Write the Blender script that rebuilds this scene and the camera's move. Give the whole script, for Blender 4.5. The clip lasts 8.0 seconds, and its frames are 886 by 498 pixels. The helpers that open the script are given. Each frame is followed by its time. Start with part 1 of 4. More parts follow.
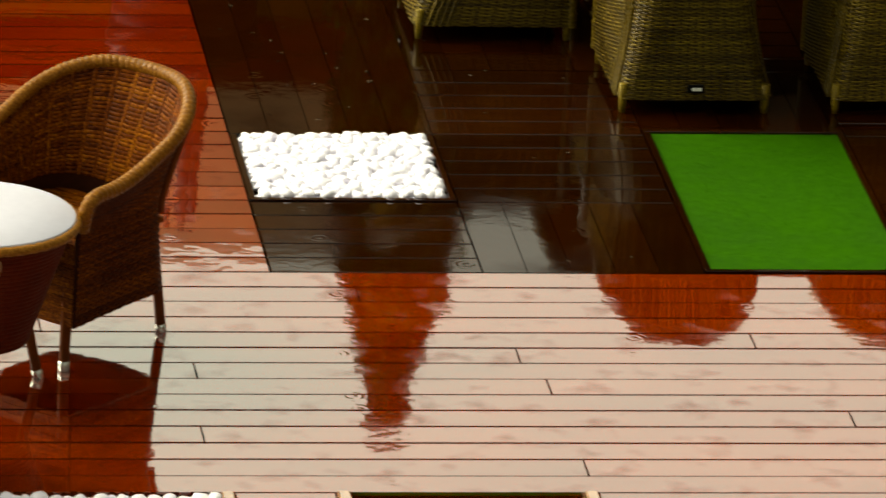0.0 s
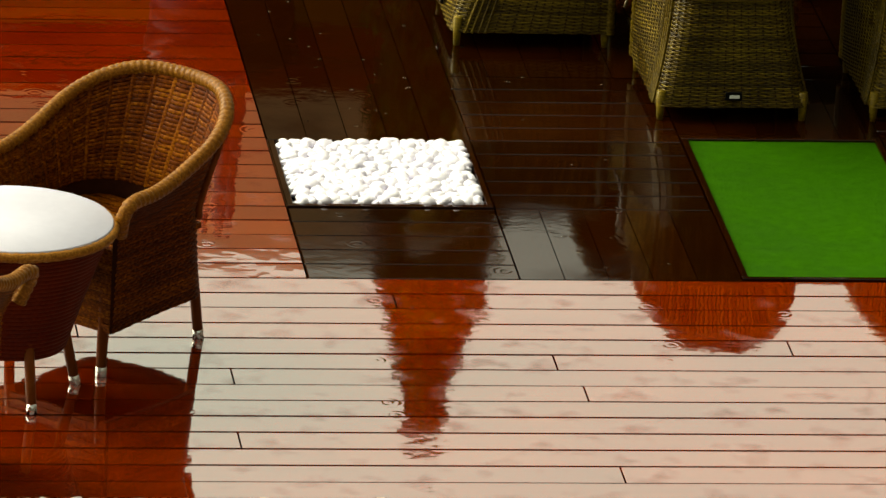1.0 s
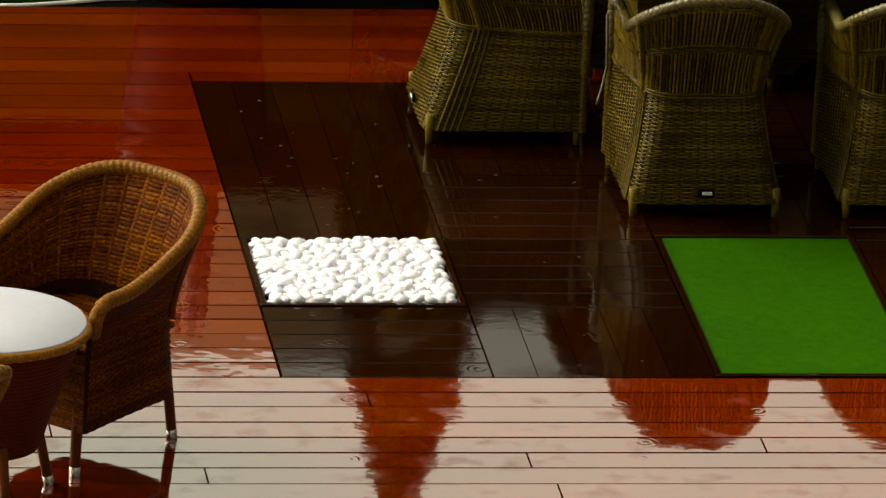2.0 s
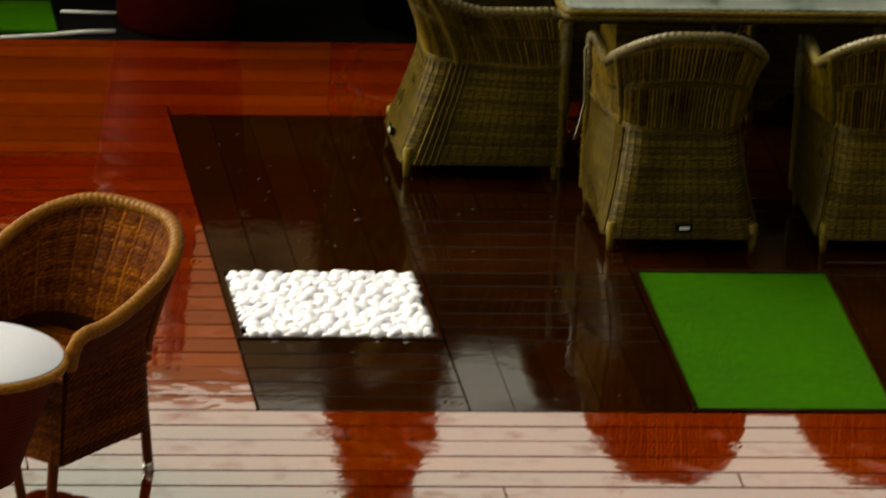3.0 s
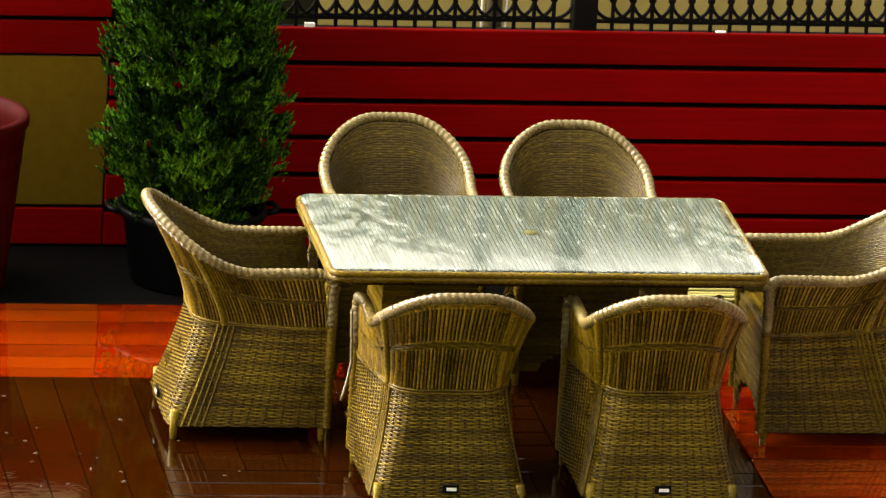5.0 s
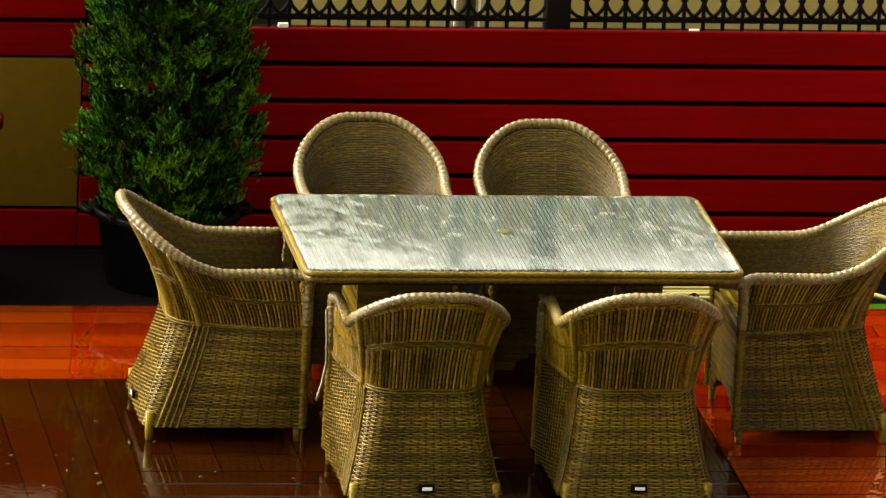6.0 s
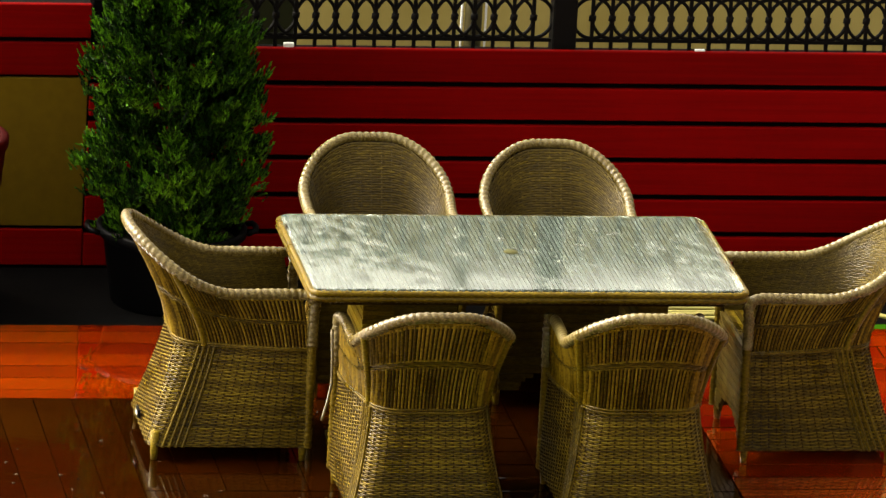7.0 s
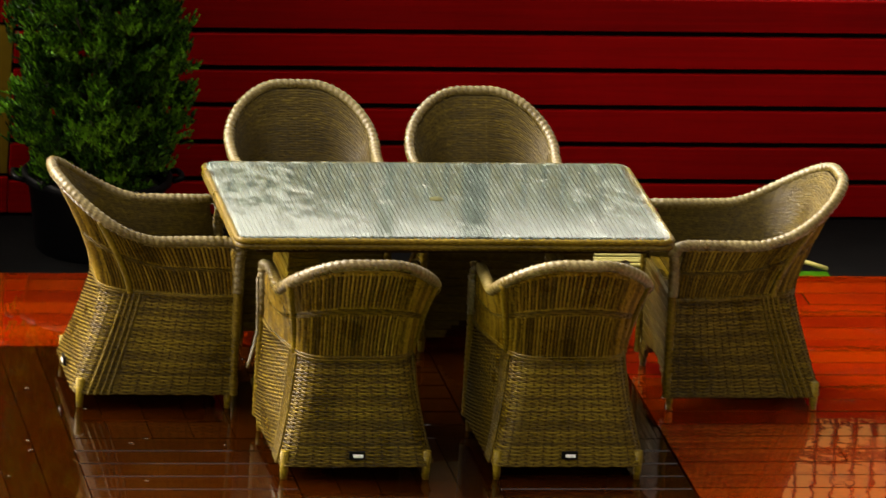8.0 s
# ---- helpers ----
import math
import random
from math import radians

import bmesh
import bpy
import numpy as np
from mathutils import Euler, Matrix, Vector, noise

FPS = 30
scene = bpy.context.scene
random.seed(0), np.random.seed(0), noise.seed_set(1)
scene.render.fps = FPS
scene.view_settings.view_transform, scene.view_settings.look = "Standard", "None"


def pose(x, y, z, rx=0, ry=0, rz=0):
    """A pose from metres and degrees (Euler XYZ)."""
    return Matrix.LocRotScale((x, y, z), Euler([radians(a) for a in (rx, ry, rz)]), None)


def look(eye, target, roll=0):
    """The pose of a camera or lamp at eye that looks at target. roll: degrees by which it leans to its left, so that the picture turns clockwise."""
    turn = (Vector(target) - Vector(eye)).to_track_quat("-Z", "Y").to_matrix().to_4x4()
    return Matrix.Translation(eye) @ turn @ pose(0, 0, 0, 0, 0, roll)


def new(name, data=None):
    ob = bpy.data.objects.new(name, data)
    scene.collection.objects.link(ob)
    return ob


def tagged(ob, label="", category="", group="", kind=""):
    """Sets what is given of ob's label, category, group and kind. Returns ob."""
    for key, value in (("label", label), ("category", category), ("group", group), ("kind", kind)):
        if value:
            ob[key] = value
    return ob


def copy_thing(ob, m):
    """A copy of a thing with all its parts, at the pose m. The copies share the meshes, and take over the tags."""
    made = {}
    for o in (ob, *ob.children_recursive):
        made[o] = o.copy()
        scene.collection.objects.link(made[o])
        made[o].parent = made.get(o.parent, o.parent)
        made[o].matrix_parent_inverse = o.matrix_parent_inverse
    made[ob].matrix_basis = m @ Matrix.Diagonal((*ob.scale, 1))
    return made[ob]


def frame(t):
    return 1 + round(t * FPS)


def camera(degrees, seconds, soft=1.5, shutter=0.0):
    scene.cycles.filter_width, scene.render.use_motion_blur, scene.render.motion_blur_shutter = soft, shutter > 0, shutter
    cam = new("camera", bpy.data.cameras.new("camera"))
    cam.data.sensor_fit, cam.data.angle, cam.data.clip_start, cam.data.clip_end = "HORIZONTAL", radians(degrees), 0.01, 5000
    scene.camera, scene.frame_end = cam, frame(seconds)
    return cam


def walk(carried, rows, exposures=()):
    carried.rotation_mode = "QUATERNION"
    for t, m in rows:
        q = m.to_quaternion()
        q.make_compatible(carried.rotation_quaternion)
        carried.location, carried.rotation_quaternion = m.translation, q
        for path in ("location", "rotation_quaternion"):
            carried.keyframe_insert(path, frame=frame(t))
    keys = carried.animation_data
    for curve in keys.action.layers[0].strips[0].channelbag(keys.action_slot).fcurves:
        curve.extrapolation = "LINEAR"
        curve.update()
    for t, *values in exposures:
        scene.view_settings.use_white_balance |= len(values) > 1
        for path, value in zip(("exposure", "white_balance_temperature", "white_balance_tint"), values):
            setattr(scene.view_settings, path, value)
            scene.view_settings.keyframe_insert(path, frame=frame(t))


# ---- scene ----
CAM_EYE = (-4.933, -27.471, 9.069)
LENS = 6.0167
PATH = [  # seconds, yaw to the right, tilt down, roll
    (0.0, 7.971, 19.572, 2.931),
    (0.1, 8.083, 19.609, 2.931),
    (0.3, 8.074, 19.753, 3.093),
    (0.5, 7.940, 19.790, 3.093),
    (0.8, 7.727, 19.611, 3.007),
    (1.0, 7.699, 19.540, 3.007),
    (1.2, 7.616, 19.516, 3.007),
    (1.3, 7.604, 19.387, 2.589),
    (1.4, 7.567, 19.300, 2.589),
    (1.5, 7.585, 19.153, 2.589),
    (1.6, 7.657, 19.011, 2.62),
    (1.7, 7.768, 18.905, 2.668),
    (2.8, 7.916, 18.816, 2.871),
    (3.0, 8.007, 18.627, 3.000),
    (3.1, 8.190, 18.476, 3.000),
    (3.2, 8.229, 18.267, 3.000),
    (3.3, 8.266, 17.995, 3.000),
    (3.4, 8.291, 17.758, 2.889),
    (3.5, 8.444, 17.524, 2.889),
    (3.6, 8.560, 17.375, 2.95),
    (3.7, 8.825, 17.328, 3.124),
    (3.8, 9.300, 17.217, 3.124),
    (4.0, 9.500, 17.271, 3.124),
    (4.5, 9.642, 17.162, 3.123),
    (4.7, 9.471, 16.994, 3.123),
    (4.8, 9.506, 16.870, 3.088),
    (5.0, 9.566, 16.766, 3.367),
    (5.2, 9.581, 16.737, 3.367),
    (6.3, 9.747, 16.766, 3.032),
    (6.5, 9.700, 16.734, 3.032),
    (6.8, 9.709, 16.653, 3.164),
    (7.0, 9.700, 16.626, 3.164),
    (7.3, 9.808, 16.618, 3.320),
    (7.5, 9.990, 16.643, 3.320),
    (7.7, 10.044, 16.782, 3.274),
    (8.0, 10.249, 16.956, 3.274),
]
EXPOSURES = [(0.0, 0.75, 7500, -3), (1.2, 0.65, 7500, -3), (1.7, 0.4, 7500, -3), (2.8, 0.35, 7500, -2), (3.0, 0.36, 7500, -1), (3.3, 0.6, 7400, 2), (3.6, 1.1, 7200, 6), (4.0, 1.68, 7000, 11), (4.5, 2.15, 7000, 12), (5.0, 2.5, 7000, 12), (6.5, 2.2, 7000, 11), (7.0, 2.2, 7000, 11), (8.0, 2.0, 7000, 14)]  # seconds, stops, kelvin, tint


def aim(yaw, tilt, roll):
    y, p = radians(yaw), radians(tilt)
    way = Vector((math.sin(y) * math.cos(p), math.cos(y) * math.cos(p), -math.sin(p)))
    return look(CAM_EYE, Vector(CAM_EYE) + way * 20, roll)


cam = camera(LENS, 8.0, soft=1.4, shutter=0.4)
walk(cam, [(t, aim(a, b, c)) for t, a, b, c in PATH], EXPOSURES)

# ---- daylight: overcast, brightest over the fence ----
SUN_ELEV, SUN_AZ = radians(40), radians(-58)  # azimuth from +y towards +x
world = bpy.data.worlds.new("overcast_sky")
scene.world = world
world.use_nodes = True
wn, wl = world.node_tree.nodes, world.node_tree.links
sky = wn.new("ShaderNodeTexSky")
sky.sky_type = "NISHITA"
sky.sun_disc = False
sky.sun_elevation = SUN_ELEV
sky.sun_rotation = SUN_AZ
sky.air_density, sky.dust_density, sky.ozone_density = 1.0, 6.0, 1.0
grey = wn.new("ShaderNodeHueSaturation")
grey.inputs["Saturation"].default_value = 0.12
wl.new(sky.outputs[0], grey.inputs["Color"])
cloud = wn.new("ShaderNodeMix")
cloud.data_type, cloud.blend_type = "RGBA", "MULTIPLY"
cloud.inputs[0].default_value = 1.0
cloud.inputs[7].default_value = (1.0, 0.965, 0.86, 1)
wl.new(grey.outputs[0], cloud.inputs[6])
wl.new(cloud.outputs[2], wn["Background"].inputs["Color"])
wn["Background"].inputs["Strength"].default_value = 0.15
sun = new("sun", bpy.data.lights.new("sun", "SUN"))
sun.data.energy, sun.data.angle, sun.data.color = 1.5, radians(60), (1, 0.95, 0.86)
sun.matrix_world = look((0, 0, 10), Vector((0, 0, 10)) - Vector((math.sin(SUN_AZ) * math.cos(SUN_ELEV), math.cos(SUN_AZ) * math.cos(SUN_ELEV), math.sin(SUN_ELEV))))


# ---- materials ----
def drops_on(n, l, geo, above, strength):
    """Ring ripples of rain in a water film, here and there, fed into the bump node above."""
    vor = n.new("ShaderNodeTexVoronoi")
    vor.voronoi_dimensions = "2D"
    vor.inputs["Scale"].default_value = 4.5
    l.new(geo.outputs["Position"], vor.inputs["Vector"])
    wave = n.new("ShaderNodeMath")
    wave.operation = "MULTIPLY"
    wave.inputs[1].default_value = 62.0
    l.new(vor.outputs["Distance"], wave.inputs[0])
    ring = n.new("ShaderNodeMath")
    ring.operation = "SINE"
    l.new(wave.outputs[0], ring.inputs[0])
    fade = n.new("ShaderNodeMapRange")
    fade.inputs[1].default_value, fade.inputs[2].default_value = 0.04, 0.24
    fade.inputs[3].default_value, fade.inputs[4].default_value = 1.0, 0.0
    l.new(vor.outputs["Distance"], fade.inputs[0])
    split = n.new("ShaderNodeSeparateColor")
    l.new(vor.outputs["Color"], split.inputs[0])
    some = n.new("ShaderNodeMath")
    some.operation = "GREATER_THAN"
    some.inputs[1].default_value = 0.66
    l.new(split.outputs[0], some.inputs[0])
    last = ring.outputs[0]
    for other in (fade, some):
        mul = n.new("ShaderNodeMath")
        mul.operation = "MULTIPLY"
        l.new(last, mul.inputs[0])
        l.new(other.outputs[0], mul.inputs[1])
        last = mul.outputs[0]
    bump = n.new("ShaderNodeBump")
    bump.inputs["Strength"].default_value, bump.inputs["Distance"].default_value = strength, 0.002
    l.new(last, bump.inputs["Height"])
    l.new(bump.outputs[0], above.inputs["Normal"])


def mat(name, colours, rough=0.6, spec=0.5, grain=(40, 40, 40), grain_amount=0.5, patches=1.5, bump=0.2, rough_var=0.15,
        coat=0.0, piece=0.15, island=0.0, metal=0.0, ior=1.5, coat_rough=0.03, coat_ior=1.5, wet=None, dull=0.2, wave=0.0, rain=0.0):
    """A surface with two scales of colour change, fine relief and a shift from piece to piece.
    wet: (scale, dry roughness, threshold), patches of dull surface between the wet ones."""
    m = bpy.data.materials.new(name)
    m.use_nodes = True
    n, l = m.node_tree.nodes, m.node_tree.links
    b = n["Principled BSDF"]
    tc = n.new("ShaderNodeTexCoord")
    geo = n.new("ShaderNodeNewGeometry")
    info = n.new("ShaderNodeObjectInfo")
    mp = n.new("ShaderNodeMapping")
    mp.inputs["Scale"].default_value = grain
    l.new(geo.outputs["Position"], mp.inputs["Vector"])
    fine = n.new("ShaderNodeTexNoise")
    fine.inputs["Scale"].default_value, fine.inputs["Detail"].default_value = 1.0, 5
    l.new(mp.outputs[0], fine.inputs["Vector"])
    big = n.new("ShaderNodeTexNoise")
    big.inputs["Scale"].default_value, big.inputs["Detail"].default_value = patches, 3
    l.new(geo.outputs["Position"], big.inputs["Vector"])
    mix = n.new("ShaderNodeMix")
    mix.data_type = "FLOAT"
    mix.inputs[0].default_value = grain_amount
    l.new(big.outputs[0], mix.inputs[2])
    l.new(fine.outputs[0], mix.inputs[3])
    shift = n.new("ShaderNodeMath")
    shift.operation = "MULTIPLY_ADD"
    add = n.new("ShaderNodeMath")
    add.operation = "SUBTRACT"
    l.new(info.outputs["Random"], add.inputs[0])
    add.inputs[1].default_value = 0.5
    l.new(add.outputs[0], shift.inputs[0])
    shift.inputs[1].default_value = piece
    l.new(mix.outputs[0], shift.inputs[2])
    ramp = n.new("ShaderNodeValToRGB")
    e = ramp.color_ramp.elements
    e[0].position, e[1].position = 0.3, 0.7
    e[0].color, e[1].color = (*colours[0], 1), (*colours[-1], 1)
    if len(colours) == 3:
        mid = e.new(0.5)
        mid.color = (*colours[1], 1)
    value = shift.outputs[0]
    if island:
        isl = n.new("ShaderNodeMath")
        isl.operation = "MULTIPLY_ADD"
        cen = n.new("ShaderNodeMath")
        cen.operation = "SUBTRACT"
        l.new(geo.outputs["Random Per Island"], cen.inputs[0])
        cen.inputs[1].default_value = 0.5
        l.new(cen.outputs[0], isl.inputs[0])
        isl.inputs[1].default_value = island
        l.new(value, isl.inputs[2])
        value = isl.outputs[0]
    l.new(value, ramp.inputs[0])
    l.new(ramp.outputs[0], b.inputs["Base Color"])
    rm = n.new("ShaderNodeMapRange")
    rm.inputs[1].default_value, rm.inputs[2].default_value = 0.35, 0.65
    rm.inputs[3].default_value, rm.inputs[4].default_value = max(0.01, rough - rough_var), min(1, rough + rough_var)
    l.new(big.outputs[0], rm.inputs[0])
    rough_out = rm.outputs[0]
    if wet:
        scale, dry, level = wet
        pud = n.new("ShaderNodeTexNoise")
        pud.inputs["Scale"].default_value, pud.inputs["Detail"].default_value = scale, 4
        l.new(geo.outputs["Position"], pud.inputs["Vector"])
        pr = n.new("ShaderNodeMapRange")
        pr.inputs[1].default_value, pr.inputs[2].default_value = level - 0.09, level + 0.09
        pr.inputs[3].default_value, pr.inputs[4].default_value = dry, rough
        l.new(pud.outputs[0], pr.inputs[0])
        rough_out = pr.outputs[0]
        ps = n.new("ShaderNodeMapRange")
        ps.inputs[1].default_value, ps.inputs[2].default_value = level - 0.1, level + 0.1
        ps.inputs[3].default_value, ps.inputs[4].default_value = dull * spec, spec
        l.new(pud.outputs[0], ps.inputs[0])
        l.new(ps.outputs[0], b.inputs["Specular IOR Level"])
        if coat:
            pc = n.new("ShaderNodeMapRange")
            pc.inputs[1].default_value, pc.inputs[2].default_value = level - 0.1, level + 0.1
            pc.inputs[3].default_value, pc.inputs[4].default_value = dull * coat, coat
            l.new(pud.outputs[0], pc.inputs[0])
            l.new(pc.outputs[0], b.inputs["Coat Weight"])
    l.new(rough_out, b.inputs["Roughness"])
    b.inputs["Metallic"].default_value = metal
    b.inputs["IOR"].default_value = ior
    if not wet:
        b.inputs["Specular IOR Level"].default_value = spec
    if not (wet and coat):
        b.inputs["Coat Weight"].default_value = coat
    b.inputs["Coat IOR"].default_value = coat_ior
    b.inputs["Coat Roughness"].default_value = coat_rough
    if bump:
        bp = n.new("ShaderNodeBump")
        bp.inputs["Strength"].default_value, bp.inputs["Distance"].default_value = bump, 0.002
        l.new(fine.outputs[0], bp.inputs["Height"])
        l.new(bp.outputs[0], b.inputs["Normal"])
        if wave:
            wv = n.new("ShaderNodeTexNoise")
            wv.inputs["Scale"].default_value, wv.inputs["Detail"].default_value = 9, 2
            l.new(geo.outputs["Position"], wv.inputs["Vector"])
            b2 = n.new("ShaderNodeBump")
            b2.inputs["Strength"].default_value, b2.inputs["Distance"].default_value = wave, 0.004
            l.new(wv.outputs[0], b2.inputs["Height"])
            l.new(b2.outputs[0], b.inputs["Coat Normal"])
            l.new(b2.outputs[0], bp.inputs["Normal"])
            if rain:
                drops_on(n, l, geo, b2, rain)
    return m


M_DECK = mat("wet_varnished_deck", [(0.125, 0.0065, 0.00023), (0.184, 0.013, 0.00035), (0.244, 0.025, 0.00047)], 0.04, 0.9, (3, 60, 60), 0.5, 2.0, 0.05, 0.03, coat=1.0, ior=2.0, coat_rough=0.015, coat_ior=2.6, piece=0.3, wet=(7.0, 0.2, 0.36), dull=0.6, wave=0.14, rain=0.045)
M_DARK = mat("wet_dark_stained_wood", [(0.007, 0.0014, 6e-05), (0.0119, 0.0023, 0.00012), (0.0184, 0.0037, 0.00024)], 0.045, 0.4, (40, 40, 40), 0.5, 2.5, 0.06, 0.03, wet=(2.6, 0.1, 0.44), dull=0.3, piece=0.3, wave=0.12, rain=0.06)
# pale base: sky mirrored in the wet rails, painted into the wood colour
M_FRAME = mat("wet_light_trim", [(0.36, 0.19, 0.11), (0.50, 0.29, 0.18)], 0.06, 0.9, (20, 20, 20), coat=0.9, ior=2.0, coat_ior=2.3)
M_SKIRT = mat("red_brown_lacquered_rattan", [(0.05, 0.004, 0.0003), (0.085, 0.008, 0.0006), (0.12, 0.014, 0.001)], 0.5, 0.08, (80, 80, 140), 0.6, 5, 0.25)
# near-zero black: shade in the gaps between boards put into the colour
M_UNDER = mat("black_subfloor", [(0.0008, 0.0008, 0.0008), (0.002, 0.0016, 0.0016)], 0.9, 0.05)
M_GROUND = mat("dark_paving", [(0.03, 0.03, 0.03), (0.06, 0.058, 0.055)], 0.7, 0.3, (15, 15, 15))
# even near-black with a coarse bump
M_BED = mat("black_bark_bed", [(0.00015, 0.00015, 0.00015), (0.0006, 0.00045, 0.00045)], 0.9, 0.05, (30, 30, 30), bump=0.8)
M_WICKER = mat("weathered_wicker", [(0.0298, 0.0182, 0.0005), (0.0878, 0.0551, 0.0018), (0.174, 0.12, 0.0066)], 0.38, 0.15, (70, 70, 160), 0.65, 6, 0.3, piece=0.1, island=0.3)
M_STRAND = mat("pale_upright_wicker", [(0.0399, 0.023, 0.00086), (0.118, 0.0693, 0.0031), (0.233, 0.152, 0.0114)], 0.38, 0.15, (70, 70, 160), 0.65, 6, 0.3, piece=0.1, island=0.3)
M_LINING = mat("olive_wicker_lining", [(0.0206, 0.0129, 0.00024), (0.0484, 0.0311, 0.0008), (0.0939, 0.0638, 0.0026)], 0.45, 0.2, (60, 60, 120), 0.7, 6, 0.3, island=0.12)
# brown of the stakes; on cores, shade between strands put into the colour
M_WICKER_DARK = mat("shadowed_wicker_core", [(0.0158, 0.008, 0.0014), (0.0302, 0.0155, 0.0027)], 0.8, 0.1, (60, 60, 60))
M_RIM = mat("pale_braided_wicker", [(0.0246, 0.0151, 0.0028), (0.0745, 0.0504, 0.0099), (0.175, 0.139, 0.0442)], 0.32, 0.42, (170, 170, 170), 0.7, 8, 0.4)
M_CAFE = mat("amber_rattan", [(0.0302, 0.0048, 7e-05), (0.118, 0.025, 0.00028), (0.277, 0.0902, 0.0021)], 0.5, 0.05, (80, 80, 140), 0.7, 5, 0.3, island=0.15)
# darker amber paints the shade behind the tub chairs' strands
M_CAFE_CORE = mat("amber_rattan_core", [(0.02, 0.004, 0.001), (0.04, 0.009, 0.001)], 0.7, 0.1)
M_CAFE_RIM = mat("amber_rattan_binding", [(0.104, 0.0336, 0.0016), (0.2, 0.076, 0.0064), (0.336, 0.152, 0.02)], 0.45, 0.12, (130, 130, 130), 0.8, 8, 0.3)
M_LEG = mat("orange_cane_leg", [(0.0975, 0.021, 0.0023), (0.18, 0.045, 0.0045)], 0.5, 0.08, (60, 60, 10))
M_STEEL = mat("brushed_metal", [(0.55, 0.55, 0.52), (0.75, 0.74, 0.7)], 0.3, 0.5, metal=1.0, bump=0.05)
M_WALL = mat("red_painted_boards", [(0.103, 0.00025, 0.00025), (0.146, 0.00048, 0.00048), (0.187, 0.00091, 0.00091)], 0.6, 0.03, (2, 40, 60), 0.5, 1.3, 0.15, piece=0.25)
M_PANEL = mat("ochre_render_panel", [(0.0925, 0.0533, 0.0014), (0.129, 0.0783, 0.0028)], 0.8, 0.1, (25, 25, 25), 0.4, 1.2, 0.3)
M_IRON = mat("black_wrought_iron", [(0.002, 0.002, 0.002), (0.005, 0.0045, 0.004)], 0.6, 0.06, bump=0.1)
M_BEIGE = mat("ochre_house_wall", [(0.356, 0.274, 0.0685), (0.452, 0.356, 0.116)], 0.8, 0.1, (6, 6, 6), 0.4, 0.8)
M_CREAM = mat("cream_house_wall", [(0.68, 0.47, 0.25), (0.80, 0.58, 0.34)], 0.8, 0.1, (6, 6, 6), 0.4, 0.8)
M_POLE = mat("olive_painted_pole", [(0.0527, 0.0448, 0.0158), (0.079, 0.0632, 0.0263)], 0.6, 0.15)
# even dark olive for the slab that stands in for far foliage
M_LEAF_FAR = mat("dark_olive_house_wall", [(0.010, 0.011, 0.003), (0.018, 0.019, 0.006)], 0.8, 0.1, (6, 6, 6), 0.4, 0.8)
M_WHITE = mat("white_painted_metal", [(0.75, 0.75, 0.72), (0.85, 0.85, 0.82)], 0.4, 0.5)
M_PEBBLE = mat("white_pebble", [(0.82, 0.80, 0.92), (0.87, 0.85, 0.96), (0.91, 0.90, 0.98)], 0.5, 0.3, (50, 50, 50), 0.5, 12, 0.15, piece=0.4)
M_TURF = mat("green_artificial_turf", [(0.0138, 0.0646, 0.00021), (0.0191, 0.082, 0.00028), (0.0249, 0.101, 0.0004)], 0.8, 0.03, (22, 22, 22), 0.5, 3, 0.2)
M_POT = mat("black_plastic_pot", [(0.0005, 0.0005, 0.00075), (0.0013, 0.0013, 0.0015)], 0.5, 0.06, bump=0.05)
M_REDPOT = mat("dark_red_clay", [(0.0191, 0.00019, 9.6e-05), (0.0346, 0.00038, 0.00019)], 0.6, 0.04, (12, 12, 30), 0.5, 3, 0.2)
M_SOIL = mat("dark_soil", [(0.006, 0.004, 0.003), (0.02, 0.013, 0.008)], 0.9, 0.2, (60, 60, 60), bump=1.0)
M_BARK = mat("brown_bark", [(0.0075, 0.0045, 0.0025), (0.0175, 0.0112, 0.0063)], 0.8, 0.2, (60, 60, 8), bump=0.8)
M_LEAF = mat("thuja_green", [(0.00059, 0.0043, 0.0001), (0.0101, 0.0442, 0.0011), (0.0731, 0.197, 0.0056)], 0.55, 0.1, (9, 9, 9), 0.75, 5, 0.2, island=0.4)
M_CAP = mat("dark_olive_plastic", [(0.0325, 0.0325, 0.0052), (0.0585, 0.0553, 0.0097)], 0.8, 0.2, (200, 200, 200))
M_CAFE_TOP = mat("white_glass_top", [(0.528, 0.528, 0.634), (0.581, 0.581, 0.686)], 0.5, 0.08, (30, 30, 30), 0.5, 4, 0.03)
# water beads tinted pale, with the sky's reflection put into the colour
M_DROP = mat("rain_water_beads", [(0.15, 0.17, 0.12), (0.26, 0.28, 0.23), (0.4, 0.42, 0.37)], 0.35, 0.4, (40, 40, 40), 0.5, 9, bump=0.0)
M_DROP.node_tree.nodes["Principled BSDF"].inputs["Alpha"].default_value = 0.3
M_HOSE = mat("pale_yellow_hose", [(0.375, 0.338, 0.0846), (0.466, 0.414, 0.124)], 0.4, 0.5)
M_BEAD = mat("rain_beads_on_wood", [(0.10, 0.07, 0.04), (0.2, 0.15, 0.1)], 0.3, 0.3, (40, 40, 40), 0.5, 9, bump=0.0)
M_BEAD.node_tree.nodes["Principled BSDF"].inputs["Alpha"].default_value = 0.22
M_PLASTER = mat("brown_house_render", [(0.049, 0.042, 0.035), (0.084, 0.0735, 0.063)], 0.9, 0.2, (4, 4, 4))
